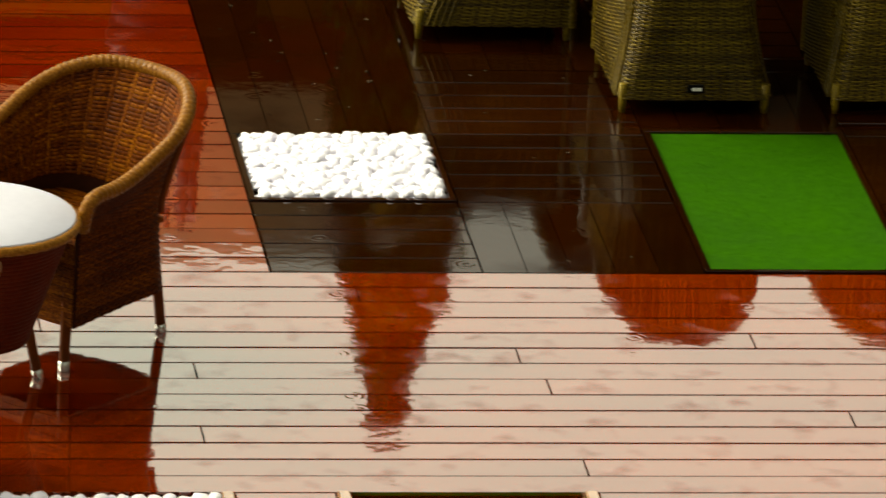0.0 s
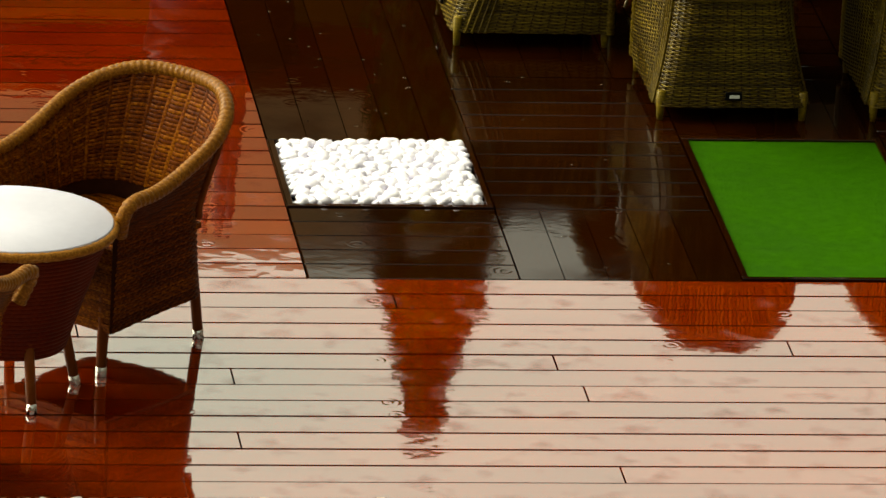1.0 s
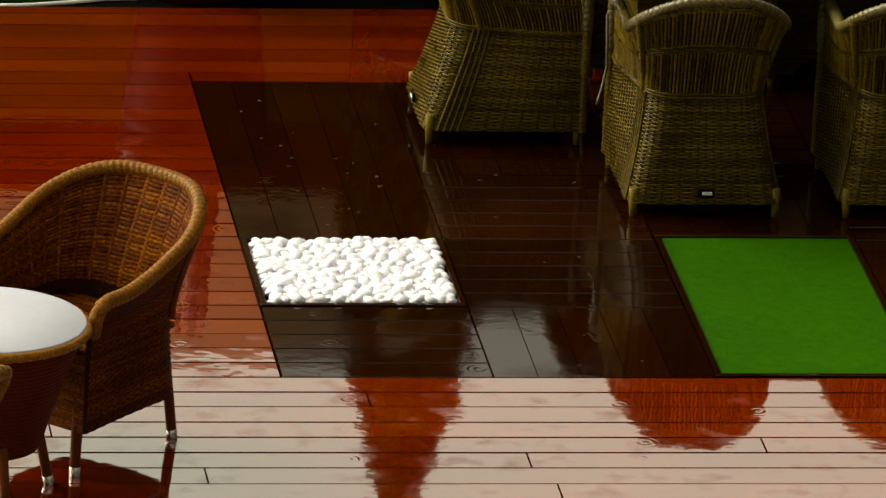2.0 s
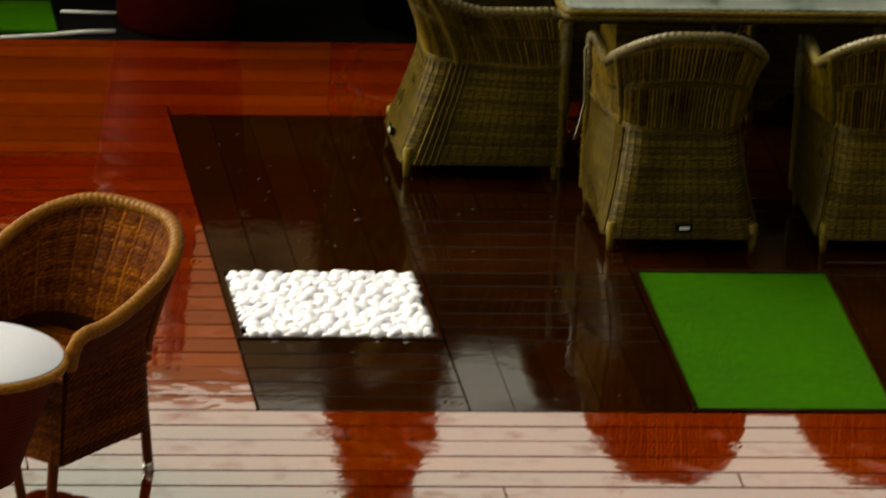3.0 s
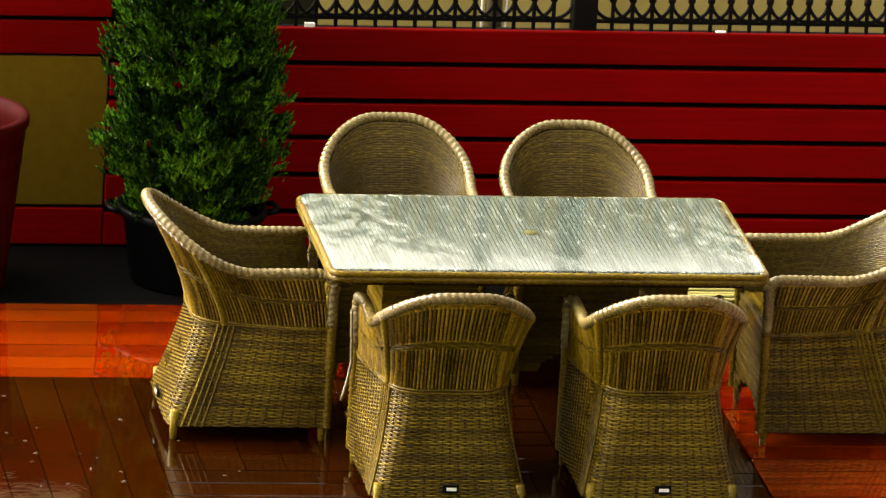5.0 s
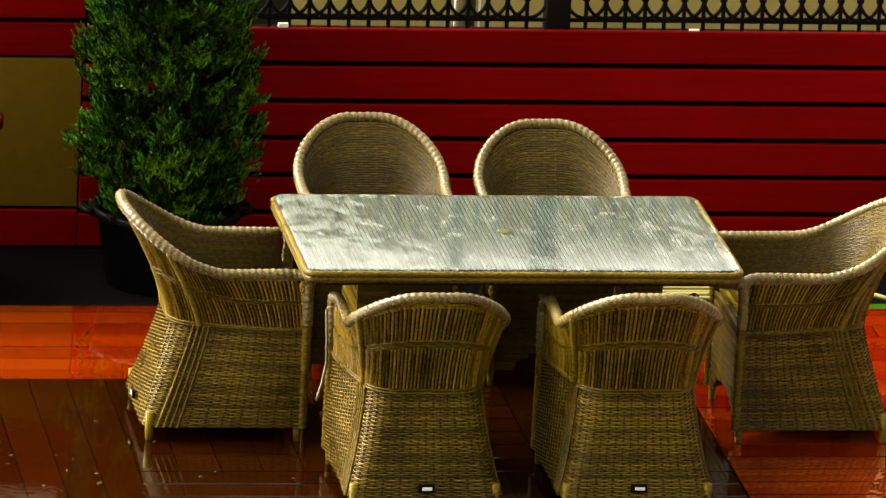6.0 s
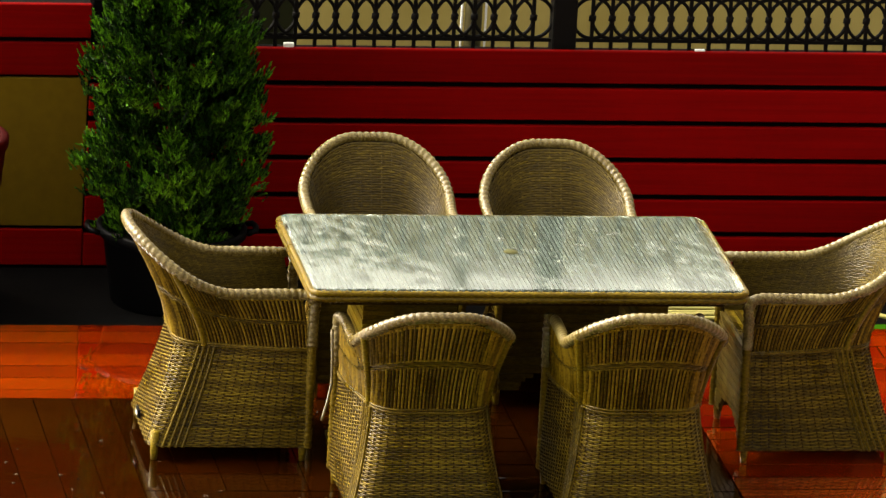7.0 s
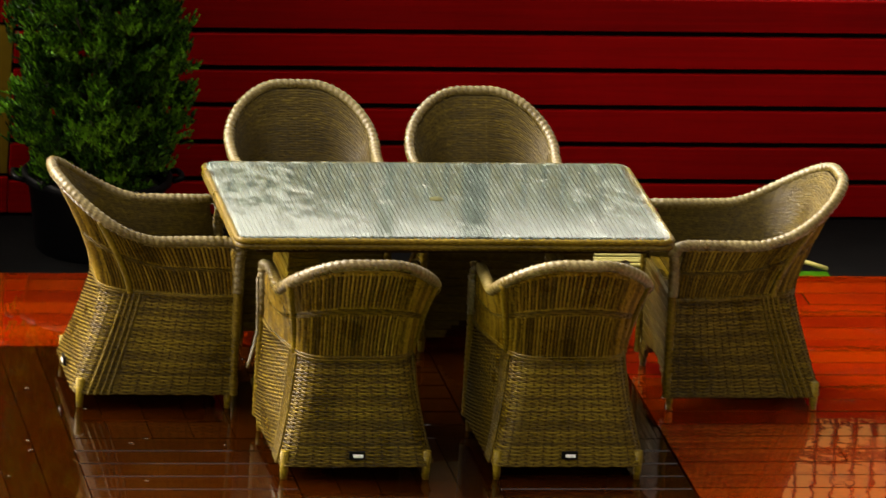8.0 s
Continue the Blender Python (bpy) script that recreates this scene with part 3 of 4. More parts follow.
# ---- dining table ----
def dining_table():
    root = empty("dining_table")
    tagged(root, "rectangular wicker dining table with a rain-wet glass top", "table")
    X, Y, Z = 0.752, 0.448, 0.737
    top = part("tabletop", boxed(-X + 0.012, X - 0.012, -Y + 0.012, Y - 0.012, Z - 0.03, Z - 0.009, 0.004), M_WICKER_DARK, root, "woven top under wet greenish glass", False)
    bm = bmesh.new()
    step = 0.0152
    for k in range(int((2 * X - 0.03) / step)):
        x = -X + 0.016 + step * k
        box(bm, x, x + step - 0.0022, -Y + 0.014, Y - 0.014, Z - 0.012, Z - 0.003 + 0.0012 * (k % 2))
    tagged(part("weave", bm, M_TABLE_TOP, top, "flat strands laid across the top", False), kind="stuff")
    bm = bmesh.new()
    r, pts = 0.04, []
    for cx, cy, a0 in ((X - r, Y - r, 0), (-X + r, Y - r, 90), (-X + r, -Y + r, 180), (X - r, -Y + r, 270)):
        for i in range(7):
            a = radians(a0 + 15 * i)
            pts.append((cx + r * math.cos(a), cy + r * math.sin(a)))
    dense = []
    for p, q in zip(pts, pts[1:] + pts[:1]):
        n = max(1, int(math.dist(p, q) / 0.012))
        dense += [(p[0] + (q[0] - p[0]) * i / n, p[1] + (q[1] - p[1]) * i / n) for i in range(n)]
    dense.append(dense[0])
    for k in range(2):
        tube(bm, even([(x, y, Z - 0.016 - 0.019 * k) for x, y in dense], 0.005), 0.0125, 8, False, 0.0, 0.026, 0.25)
    tagged(part("edge", bm, M_WICKER, root, "braided wicker edge"), kind="stuff")
    # glass sheet
    bm = bmesh.new()
    f = [bm.verts.new((x * 0.992, y * 0.99, Z - 0.006)) for x, y in pts]
    face = bm.faces.new(f)
    ex = bmesh.ops.extrude_face_region(bm, geom=[face])
    bmesh.ops.translate(bm, verts=[v for v in ex["geom"] if isinstance(v, bmesh.types.BMVert)], vec=(0, 0, 0.007))
    glass = bpy.data.materials.new("wet_clear_glass")
    glass.use_nodes = True
    g = glass.node_tree.nodes["Principled BSDF"]
    g.inputs["Base Color"].default_value = (0.86, 0.95, 0.88, 1)
    gn, gl = glass.node_tree.nodes, glass.node_tree.links
    gp, split, film, ripple, gb = [gn.new("ShaderNode" + k) for k in ("NewGeometry", "SeparateXYZ", "TexNoise", "TexNoise", "Bump")]
    film.inputs["Scale"].default_value, film.inputs["Detail"].default_value, film.inputs["Distortion"].default_value = 17.0, 10, 0.6
    ripple.inputs["Scale"].default_value, ripple.inputs["Detail"].default_value = 30, 2
    gl.new(gp.outputs["Position"], film.inputs["Vector"])
    gl.new(gp.outputs["Position"], ripple.inputs["Vector"])
    gl.new(gp.outputs["Position"], split.inputs[0])
    beads = film.outputs[0]
    # rain gathered at both ends and one long edge; its sky reflections painted milky
    for axis, a, b, more in ((0, -0.22, -0.68, 0.16), (0, 0.42, 0.74, 0.09), (1, -0.08, -0.42, 0.09)):
        rise, add = gn.new("ShaderNodeMapRange"), gn.new("ShaderNodeMath")
        rise.inputs[1].default_value, rise.inputs[2].default_value, rise.inputs[3].default_value, rise.inputs[4].default_value = a, b, 0, more
        gl.new(split.outputs[axis], rise.inputs[0])
        gl.new(beads, add.inputs[0])
        gl.new(rise.outputs[0], add.inputs[1])
        beads = add.outputs[0]
    for socket, lo, hi in (("Roughness", 0.09, 0.14), ("Transmission Weight", 1.0, 0.9)):
        gm = gn.new("ShaderNodeMapRange")
        gm.inputs[1].default_value, gm.inputs[2].default_value = 0.58, 0.72
        gm.inputs[3].default_value, gm.inputs[4].default_value = lo, hi
        gl.new(beads, gm.inputs[0])
        gl.new(gm.outputs[0], g.inputs[socket])
    gb.inputs["Strength"].default_value, gb.inputs["Distance"].default_value = 0.02, 0.002
    gl.new(ripple.outputs[0], gb.inputs["Height"])
    gl.new(gb.outputs[0], g.inputs["Normal"])
    g.inputs["IOR"].default_value = 1.38
    sheet = part("glass", bm, glass, root, "clear glass sheet with a greenish edge", False)
    sheet.visible_shadow = False
    for s in (-1, 1):
        bm = bmesh.new()
        for j in range(42):
            z = 0.016 * j
            w = 0.002 * (j % 2) + 0.05 * max(0, 1 - j / 5)
            box(bm, s * 0.48 - 0.052 - w, s * 0.48 + 0.052 + w, -0.17 - w, 0.17 + w, z, z + 0.0145)
        tagged(part("leg", bm, M_WICKER, root, "wide woven pedestal leg", False), kind="stuff")
    for t in (-1, 1):
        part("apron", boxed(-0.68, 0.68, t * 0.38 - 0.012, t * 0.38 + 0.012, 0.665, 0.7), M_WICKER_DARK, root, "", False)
    rnd = random.Random(4)
    bm = bmesh.new()
    for k in range(90):
        x, y, r = rnd.uniform(-0.62, 0.66), rnd.uniform(-0.37, 0.37), rnd.uniform(0.004, 0.012) if k % 6 else rnd.uniform(0.014, 0.024)
        if not (-0.66 < x < 0.67 and -0.35 < y < 0.36):
            continue
        z = Z + 0.0012 + k * 3e-6
        n = 18
        p1, p2, p3 = rnd.uniform(0, 6.3), rnd.uniform(0, 6.3), rnd.uniform(0, 6.3)
        ring = []
        for q in range(n):
            a = 2 * math.pi * q / n
            d = r * (1 + 0.28 * math.sin(2 * a + p1) + 0.2 * math.sin(3 * a + p2) + 0.12 * math.sin(6 * a + p3))
            ring.append((d * math.cos(a), 0.9 * d * math.sin(a)))
        low = [bm.verts.new((x + u, y + v, z)) for u, v in ring]
        top = [bm.verts.new((x + 0.85 * u, y + 0.85 * v, z + 0.0004)) for u, v in ring]
        bm.faces.new(top)
        for q in range(n):
            w = (q + 1) % n
            bm.faces.new((low[q], low[w], top[w], top[q]))
    tagged(part("raindrop", bm, M_DROP, root, "thin beads and films of rain, sky glint painted pale"), kind="stuff")
    part("parasol_hole_cap", lathe(bmesh.new(), [(0.0, Z + 0.0045), (0.022, Z + 0.0045), (0.026, Z + 0.001)], 20)[0], M_CAP, root, "dark olive cap of the parasol hole")
    return root


dining_table()

# ---- garden hose ----
hose = empty("garden_hose", pose(1.0, 1.81, -0.02))
tagged(hose, "pale yellow striped garden hose coiled by the fence wall", "hose")
for k in range(4):
    a, b = 0.38 - 0.02 * k, 0.16 - 0.038 * k
    pts = [(a * math.copysign(abs(math.cos(t)) ** 0.5, math.cos(t)), b * math.copysign(abs(math.sin(t)) ** 0.7, math.sin(t)), 0.0075 + 0.003 * (k % 2)) for t in [2 * math.pi * i / 64 for i in range(65)]]
    part("coil", tube(bmesh.new(), pts, 0.0075, 8, False), M_HOSE, hose)
part("free_end", tube(bmesh.new(), [(0.3, -0.09, 0.012), (0.40, -0.10, 0.03), (0.50, -0.14, 0.05), (0.60, -0.18, 0.05), (0.70, -0.22, 0.035), (0.76, -0.25, 0.024)], 0.009, 8), M_HOSE, hose)
hose_turf = part("grass_patch", boxed(0.60, 1.76, 1.50, 1.565, -0.02, -0.006, 0.002), M_TURF, None, "", False)
tagged(hose_turf, "strip of green turf under the coiled hose", "artificial grass")

left_hose = empty("garden_hose", pose(-2.2, 1.6, -0.02))
tagged(left_hose, "thin pale hose lying on the black planting strip", "hose")
part("strand", tube(bmesh.new(), [(-0.5, -0.07, 0.008), (-0.3, -0.06, 0.008), (-0.12, -0.02, 0.008), (0.0, 0.02, 0.008), (0.12, 0.03, 0.008)], 0.008, 8), M_WHITE, left_hose)
part("strand", tube(bmesh.new(), [(-0.06, 0.27, 0.008), (0.05, 0.26, 0.008), (0.2, 0.25, 0.008)], 0.006, 8), M_WHITE, left_hose)

# ================= cafe set =================
def tub_chair(m):
    root = empty("tub_chair", m)
    rim_z = lambda u: 0.785 - 0.185 * smoothstep(0.15, 0.92, abs(2 * u - 1))
    low_z = lambda u: 0.145 + 0.012 * math.sin(abs(2 * u - 1) * math.pi)
    S = Shell([(low_z, 0.225, -0.232, 0.25, 0.09), (lambda u: 0.45, 0.235, -0.225, 0.25, 0.15), (rim_z, 0.312, -0.375, 0.275, 0.30)], 1.2)
    outer = tagged(part("shell", weave_rows(bmesh.new(), S, 0, 1, 0, 1.97, 60, 60, 0, 0.0017, 1), M_CAFE, root, "woven rattan tub"), kind="stuff")
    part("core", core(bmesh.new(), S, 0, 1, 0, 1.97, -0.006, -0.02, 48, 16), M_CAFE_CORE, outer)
    tagged(part("lining", stakes_of(weave_rows(bmesh.new(), S, 0, 1, 1.0, 1.97, 26, 44, -0.024, 0.004, 26, -1), S, 0, 1, 1.0, 1.97, 44, -0.0245, 0.0048, 8, -1), M_CAFE, outer), kind="stuff")
    pts = [Vector((-0.268, 0.285, 0.49)), Vector((-0.292, 0.302, 0.555)), Vector((-0.305, 0.295, 0.59))] + [S.at(i / 180, 2.0, -0.01) for i in range(2, 179)] + [Vector((0.305, 0.295, 0.59)), Vector((0.292, 0.302, 0.555)), Vector((0.268, 0.285, 0.49))]
    part("rim", tube(bmesh.new(), even(pts, 0.005), 0.0245, 10, True, 0.0, 0.022, 0.15), M_CAFE_RIM, root, "rope-bound rattan rim")
    bm = bmesh.new()
    for j in range(22):
        box(bm, -0.21, 0.21, -0.19 + 0.02 * j, -0.19 + 0.02 * j + 0.018, 0.38, 0.398 + 0.003 * (j % 2))
    tagged(part("seat", bm, M_CAFE, root, "woven seat", False), kind="stuff")
    bm = bmesh.new()
    for j in range(17):
        box(bm, -0.215, 0.215, 0.243, 0.252 + 0.003 * (j % 2), 0.145 + 0.016 * j, 0.145 + 0.016 * j + 0.0145)
    tagged(part("front_panel", bm, M_CAFE, root, "", False), kind="stuff")
    for x, y, sx, sy in ((-0.175, -0.185, -0.01, -0.045), (0.175, -0.185, 0.01, -0.045), (-0.178, 0.235, -0.005, 0.01), (0.178, 0.235, 0.005, 0.01)):
        leg = part("leg", tube(bmesh.new(), [(x, y, 0.32), (x + sx, y + sy, 0.0)], 0.0165, 10), M_LEG, root, "orange cane leg")
        part("foot_cap", tube(bmesh.new(), [(x + sx * 0.9, y + sy * 0.9, 0.03), (x + sx, y + sy, 0.0)], 0.0175, 10), M_STEEL, leg, "metal foot cap")
    for s in (-1, 1):
        p = [S.at(0.5 + s * 0.18, 0.9 + 1.05 * i / 10, 0.010) for i in range(11)]
        part("brace", tube(bmesh.new(), p, 0.011, 8), M_LEG, root)
    return root


tub = tub_chair(pose(-2.668, -3.02, 0, 0, 0, 136))
tagged(tub, "amber rattan tub chair with a rope-bound rim", "chair", "chairs round the cafe table")
other = copy_thing(tub, pose(-3.395, -4.14, 0, 0, 0, -28))
other["label"] = "amber rattan tub chair turned towards the round table"

cafe = empty("cafe_table", pose(-2.998, -3.45, 0))
tagged(cafe, "round white-topped cafe table with a tapering rattan skirt", "table")
part("tabletop", lathe(bmesh.new(), [(0.0, 0.545), (0.298, 0.545), (0.303, 0.55), (0.298, 0.556), (0.0, 0.556)], 56)[0], M_CAFE_TOP, cafe, "rain-wet white glass top")
part("rim", tube(bmesh.new(), [(0.303 * math.cos(a), 0.303 * math.sin(a), 0.535) for a in [2 * math.pi * k / 120 for k in range(121)]], 0.017, 8, False, 0.0, 0.027, 0.2), M_CAFE_RIM, cafe, "bound rattan edge")
bm = bmesh.new()
for j in range(26):
    z = 0.53 - 0.0145 * j
    r = 0.295 - 0.125 * (j / 25) ** 0.9
    lathe(bm, [(r - 0.002, z), (r + 0.003, z - 0.006), (r - 0.002, z - 0.013)], 40)
tagged(part("skirt", bm, M_SKIRT, cafe, "woven skirt narrowing downwards"), kind="stuff")
for a in (15, 105, 195, 285):
    c, s = math.cos(radians(a)), math.sin(radians(a))
    leg = part("leg", tube(bmesh.new(), [(0.165 * c, 0.165 * s, 0.22), (0.215 * c, 0.215 * s, 0)], 0.016, 10), M_LEG, cafe)
    part("foot_cap", tube(bmesh.new(), [(0.208 * c, 0.208 * s, 0.03), (0.215 * c, 0.215 * s, 0)], 0.017, 10), M_STEEL, leg, "metal foot cap")

side_table = empty("side_table", pose(-0.55, -6.24, 0))
tagged(side_table, "round black-topped side table with a pale edge", "table")
part("tabletop", lathe(bmesh.new(), [(0.0, 0.54), (0.30, 0.54), (0.30, 0.55), (0.0, 0.55)], 56)[0], M_POT, side_table, "black glass top", False)
part("rim", tube(bmesh.new(), [(0.303 * math.cos(a), 0.303 * math.sin(a), 0.543) for a in [2 * math.pi * k / 80 for k in range(81)]], 0.010, 8, False), M_CAFE_TOP, side_table, "pale edge band")
part("column", lathe(bmesh.new(), [(0.0, 0.0), (0.19, 0.0), (0.19, 0.012), (0.035, 0.03), (0.03, 0.5), (0.08, 0.54), (0.0, 0.54)], 32)[0], M_IRON, side_table, "black column and foot")

# ================= planters =================
planter = empty("red_planter", pose(-1.84, 1.775, -0.02))
tagged(planter, "tall dark red clay planter with two grooves", "planter")
part("body", lathe(bmesh.new(), [(0.0, 0.0), (0.215, 0.0), (0.222, 0.02), (0.262, 0.46), (0.259, 0.468), (0.265, 0.476), (0.268, 0.53), (0.265, 0.538), (0.271, 0.546), (0.276, 0.61), (0.287, 0.625), (0.287, 0.655), (0.275, 0.662), (0.25, 0.655), (0.245, 0.60), (0.222, 0.40)], 56)[0], M_REDPOT, planter)
part("soil", lathe(bmesh.new(), [(0.225, 0.44), (0.12, 0.452), (0.0, 0.448)], 40)[0], M_SOIL, planter)
for k in range(5):
    c, s = math.cos(1.26 * k), math.sin(1.26 * k)
    part("stem", tube(bmesh.new(), [(0.03 * c, 0.03 * s, 0.43), (0.06 * c, 0.05 * s, 0.62), (0.075 * c, 0.06 * s, 0.85), (0.05 * c, 0.05 * s, 1.35)], [0.034, 0.03, 0.026, 0.015], 10), M_BARK, planter, "dark woody stem")


def spray(bm, p, out, size, rnd):
    """A flat scaly spray of foliage: a stem with side fingers."""
    up = Vector((0, 0, 1))
    side = out.cross(up).normalized()
    side = (side * math.cos(rnd.uniform(-1.2, 1.2)) + up * math.sin(rnd.uniform(-0.9, 0.9))).normalized()
    axis = (out * rnd.uniform(0.45, 0.9) + up * rnd.uniform(0.2, 0.9)).normalized()
    nrm = axis.cross(side).normalized()
    for k in range(7):
        f = k / 7
        s = (-1) ** k
        b = p + axis * size * f
        tip = b + (axis * 0.55 + side * s * (0.75 - 0.5 * f)) * size * (0.5 - 0.22 * f) + nrm * rnd.uniform(-0.1, 0.1) * size
        w = size * 0.19
        a1, a2 = b - axis * w, b + axis * w
        mid = (b + tip) / 2 + nrm * w * 0.6
        v = [bm.verts.new(q) for q in (a1, mid - axis * w * 0.9, tip, mid + axis * w * 0.9, a2)]
        bm.faces.new(v[:3])
        bm.faces.new((v[0], v[2], v[3]))
        bm.faces.new((v[0], v[3], v[4]))


def thuja():
    rnd = random.Random(5)
    root = empty("thuja_tree", pose(-0.94, 1.86, -0.02))
    tagged(root, "dense green conical thuja in a black pot", "tree")
    part("trunk", tube(bmesh.new(), [(0, 0, 0.2), (0.01, 0, 0.8), (-0.05, 0.01, 1.5), (-0.07, 0, 2.18)], [0.035, 0.028, 0.016, 0.004], 8), M_BARK, root)
    bm = bmesh.new()
    for k in range(26):
        z = 0.32 + 1.5 * k / 26
        a = k * 2.4
        r = 0.30 * (1 - (z / 2.3) ** 2)
        tube(bm, [(0, 0, z), (r * 0.6 * math.cos(a), r * 0.6 * math.sin(a), z + 0.1), (r * math.cos(a), r * math.sin(a), z + 0.22)], [0.009, 0.006, 0.003], 5)
    part("limb", bm, M_BARK, root)["kind"] = "stuff"

    def radius(z):
        f = (z - 0.28) / 1.98
        if f < 0.12:
            base = 0.24 + 0.13 * smoothstep(0, 0.12, f)
        else:
            base = 0.37 * (1 - ((f - 0.12) / 0.88) ** 1.75)
        return max(0.01, base)
    for g in range(4):
        bm = bmesh.new()
        for k in range((400, 380, 300, 180)[g]):
            z = 0.28 + 1.92 * rnd.random() ** 1.15
            a = rnd.uniform(0, 2 * math.pi)
            lump = 0.89 + 0.30 * noise.noise(Vector((math.cos(a) * 2.6, math.sin(a) * 2.6, z * 4.6)))
            r = radius(z) * lump * (1.0, 0.93, 0.80, 0.56)[g] * rnd.uniform(0.92, 1.05)
            out = Vector((math.cos(a), math.sin(a), 0))
            lean = Vector((-0.07 * smoothstep(0.9, 1.6, z), 0, 0))
            # one plume: a curved shoot with flat sprays on both sides
            length = rnd.uniform(0.08, 0.13) * (1 if z < 1.6 else 0.7)
            d = (out * rnd.uniform(0.5, 0.9) + Vector((rnd.gauss(0, 0.25), rnd.gauss(0, 0.25), rnd.uniform(0.3, 0.9)))).normalized()
            across = d.cross(Vector((0, 0, 1))).normalized()
            p = Vector((0, 0, z - 0.04)) + lean + out * max(0.0, r - length * 0.75)
            for i in range(16):
                f = i / 15
                side = across * (-1) ** i
                tip = (d * 0.8 + side * (0.9 - 0.6 * f) + Vector((0, 0, rnd.gauss(0.1, 0.25)))).normalized()
                at = p + d * length * f + side * 0.022 * (1 - f) + Vector((0, 0, -0.05 * f * f * rnd.random()))
                spray(bm, at, tip, rnd.uniform(0.04, 0.066) * (1 - 0.3 * f), rnd)
        tagged(part("crown", bm, M_LEAF, root, "clumps of flat scaly green sprays", False), kind="stuff")
    return root


thuja()
pot = empty("black_pot", pose(-0.93, 1.86, -0.02))
tagged(pot, "round black plastic plant pot with a rolled rim", "pot")
part("body", lathe(bmesh.new(), [(0.0, 0.0), (0.21, 0.0), (0.215, 0.01), (0.25, 0.24), (0.262, 0.25), (0.275, 0.262), (0.278, 0.285), (0.268, 0.294), (0.255, 0.285), (0.245, 0.24), (0.24, 0.2)], 48)[0], M_POT, pot)
part("soil", lathe(bmesh.new(), [(0.245, 0.235), (0.0, 0.25)], 32)[0], M_SOIL, pot)
for s in (-1, 1):
    part("handle", tube(bmesh.new(), [(s * 0.272, -0.06, 0.275), (s * 0.305, -0.05, 0.282), (s * 0.312, 0, 0.284), (s * 0.305, 0.05, 0.282), (s * 0.272, 0.06, 0.275)], 0.011, 8), M_POT, pot)

# ================= pebble and turf beds =================
PEBBLES = []
prnd = random.Random(11)
for k in range(7):
    bm = bmesh.new()
    bmesh.ops.create_icosphere(bm, subdivisions=2, radius=1.0)
    sx, sy, sz = prnd.uniform(0.95, 1.2), prnd.uniform(0.85, 1.05), prnd.uniform(0.5, 0.66)
    for v in bm.verts:
        n = 1 + 0.26 * noise.noise(v.co * 1.3 + Vector((k * 7, 0, 0))) + 0.06 * noise.noise(v.co * 3 + Vector((k, 3, 0)))
        v.co = Vector((v.co.x * sx, v.co.y * sy, v.co.z * sz)) * n
    me = bpy.data.meshes.new("pebble")
    bm.to_mesh(me)
    bm.free()
    me.materials.append(M_PEBBLE)
    for p in me.polygons:
        p.use_smooth = True
    PEBBLES.append(me)


def rails(root, x0, x1, y0, y1, w, z0, z1, material):
    if material is M_FRAME:  # two pale side rails with rounded ends that stand past the far edge
        for a, b in ((x0 - w, x0 - 0.001), (x1 + 0.001, x1 + w)):
            part("rail", boxed(a, b, y0 - 0.02, y1 + 0.035, z0, z1, 0.006), material, root, "side rail painted pale with sky sheen", False)
        return
    for a in ((x0 - w, x1 + w, y1 + 0.001, y1 + w), (x0 - w, x1 + w, y0 - w, y0 - 0.001)):
        part("rail", boxed(*a, z0, z1, 0.002), material, root, "", False)
    for a in ((x0 - w, x0 - 0.001, y0, y1), (x1 + 0.001, x1 + w, y0, y1)):
        part("rail", boxed(*a, z0, z1, 0.002), material, root, "", False)


def pebble_bed(x0, x1, y0, y1, limit, w, frame_mat, rail_z, label):
    root = empty("pebble_bed")
    tagged(root, label, "gravel bed")
    rails(root, x0, x1, y0, y1, w, -0.03, rail_z, frame_mat)
    part("tray", boxed(x0, x1, y0, y1, -0.044, -0.035), M_UNDER, root, "", False)
    rnd = random.Random(int(abs(x0) * 100))

    def scatter(count, gap):
        spots, tries = [], 0
        while tries < 9000 and len(spots) < count:
            tries += 1
            r = rnd.uniform(0.02, 0.032) if tries < 3000 else rnd.uniform(0.012, 0.02)
            x, y = rnd.uniform(x0 + r * 0.9, x1 - r * 0.9), rnd.uniform(y0 + r * 0.9, y1 - r * 0.9)
            if all((x - a) ** 2 + (y - b) ** 2 > ((r + c) * gap) ** 2 for a, b, c in spots):
                spots.append((x, y, r))
        return spots

    def turned(x, y, r, z):
        return Matrix.LocRotScale((x, y, z), Euler((rnd.uniform(-0.25, 0.25), rnd.uniform(-0.25, 0.25), rnd.uniform(0, 6.28))), (r, r, r))
    bm = bmesh.new()
    for x, y, r in scatter(400, 0.72):
        bmesh.ops.create_icosphere(bm, subdivisions=1, radius=1.0, matrix=turned(x, y, r * 1.1, -0.013))
    part("gravel", bm, M_PEBBLE, root)["kind"] = "stuff"
    for x, y, r in scatter(limit, 0.69):
        ob = new("pebble", rnd.choice(PEBBLES))
        ob.parent = root
        ob.matrix_basis = turned(x, y, r, rail_z - 0.002 + rnd.uniform(-0.004, 0.006))
    return root


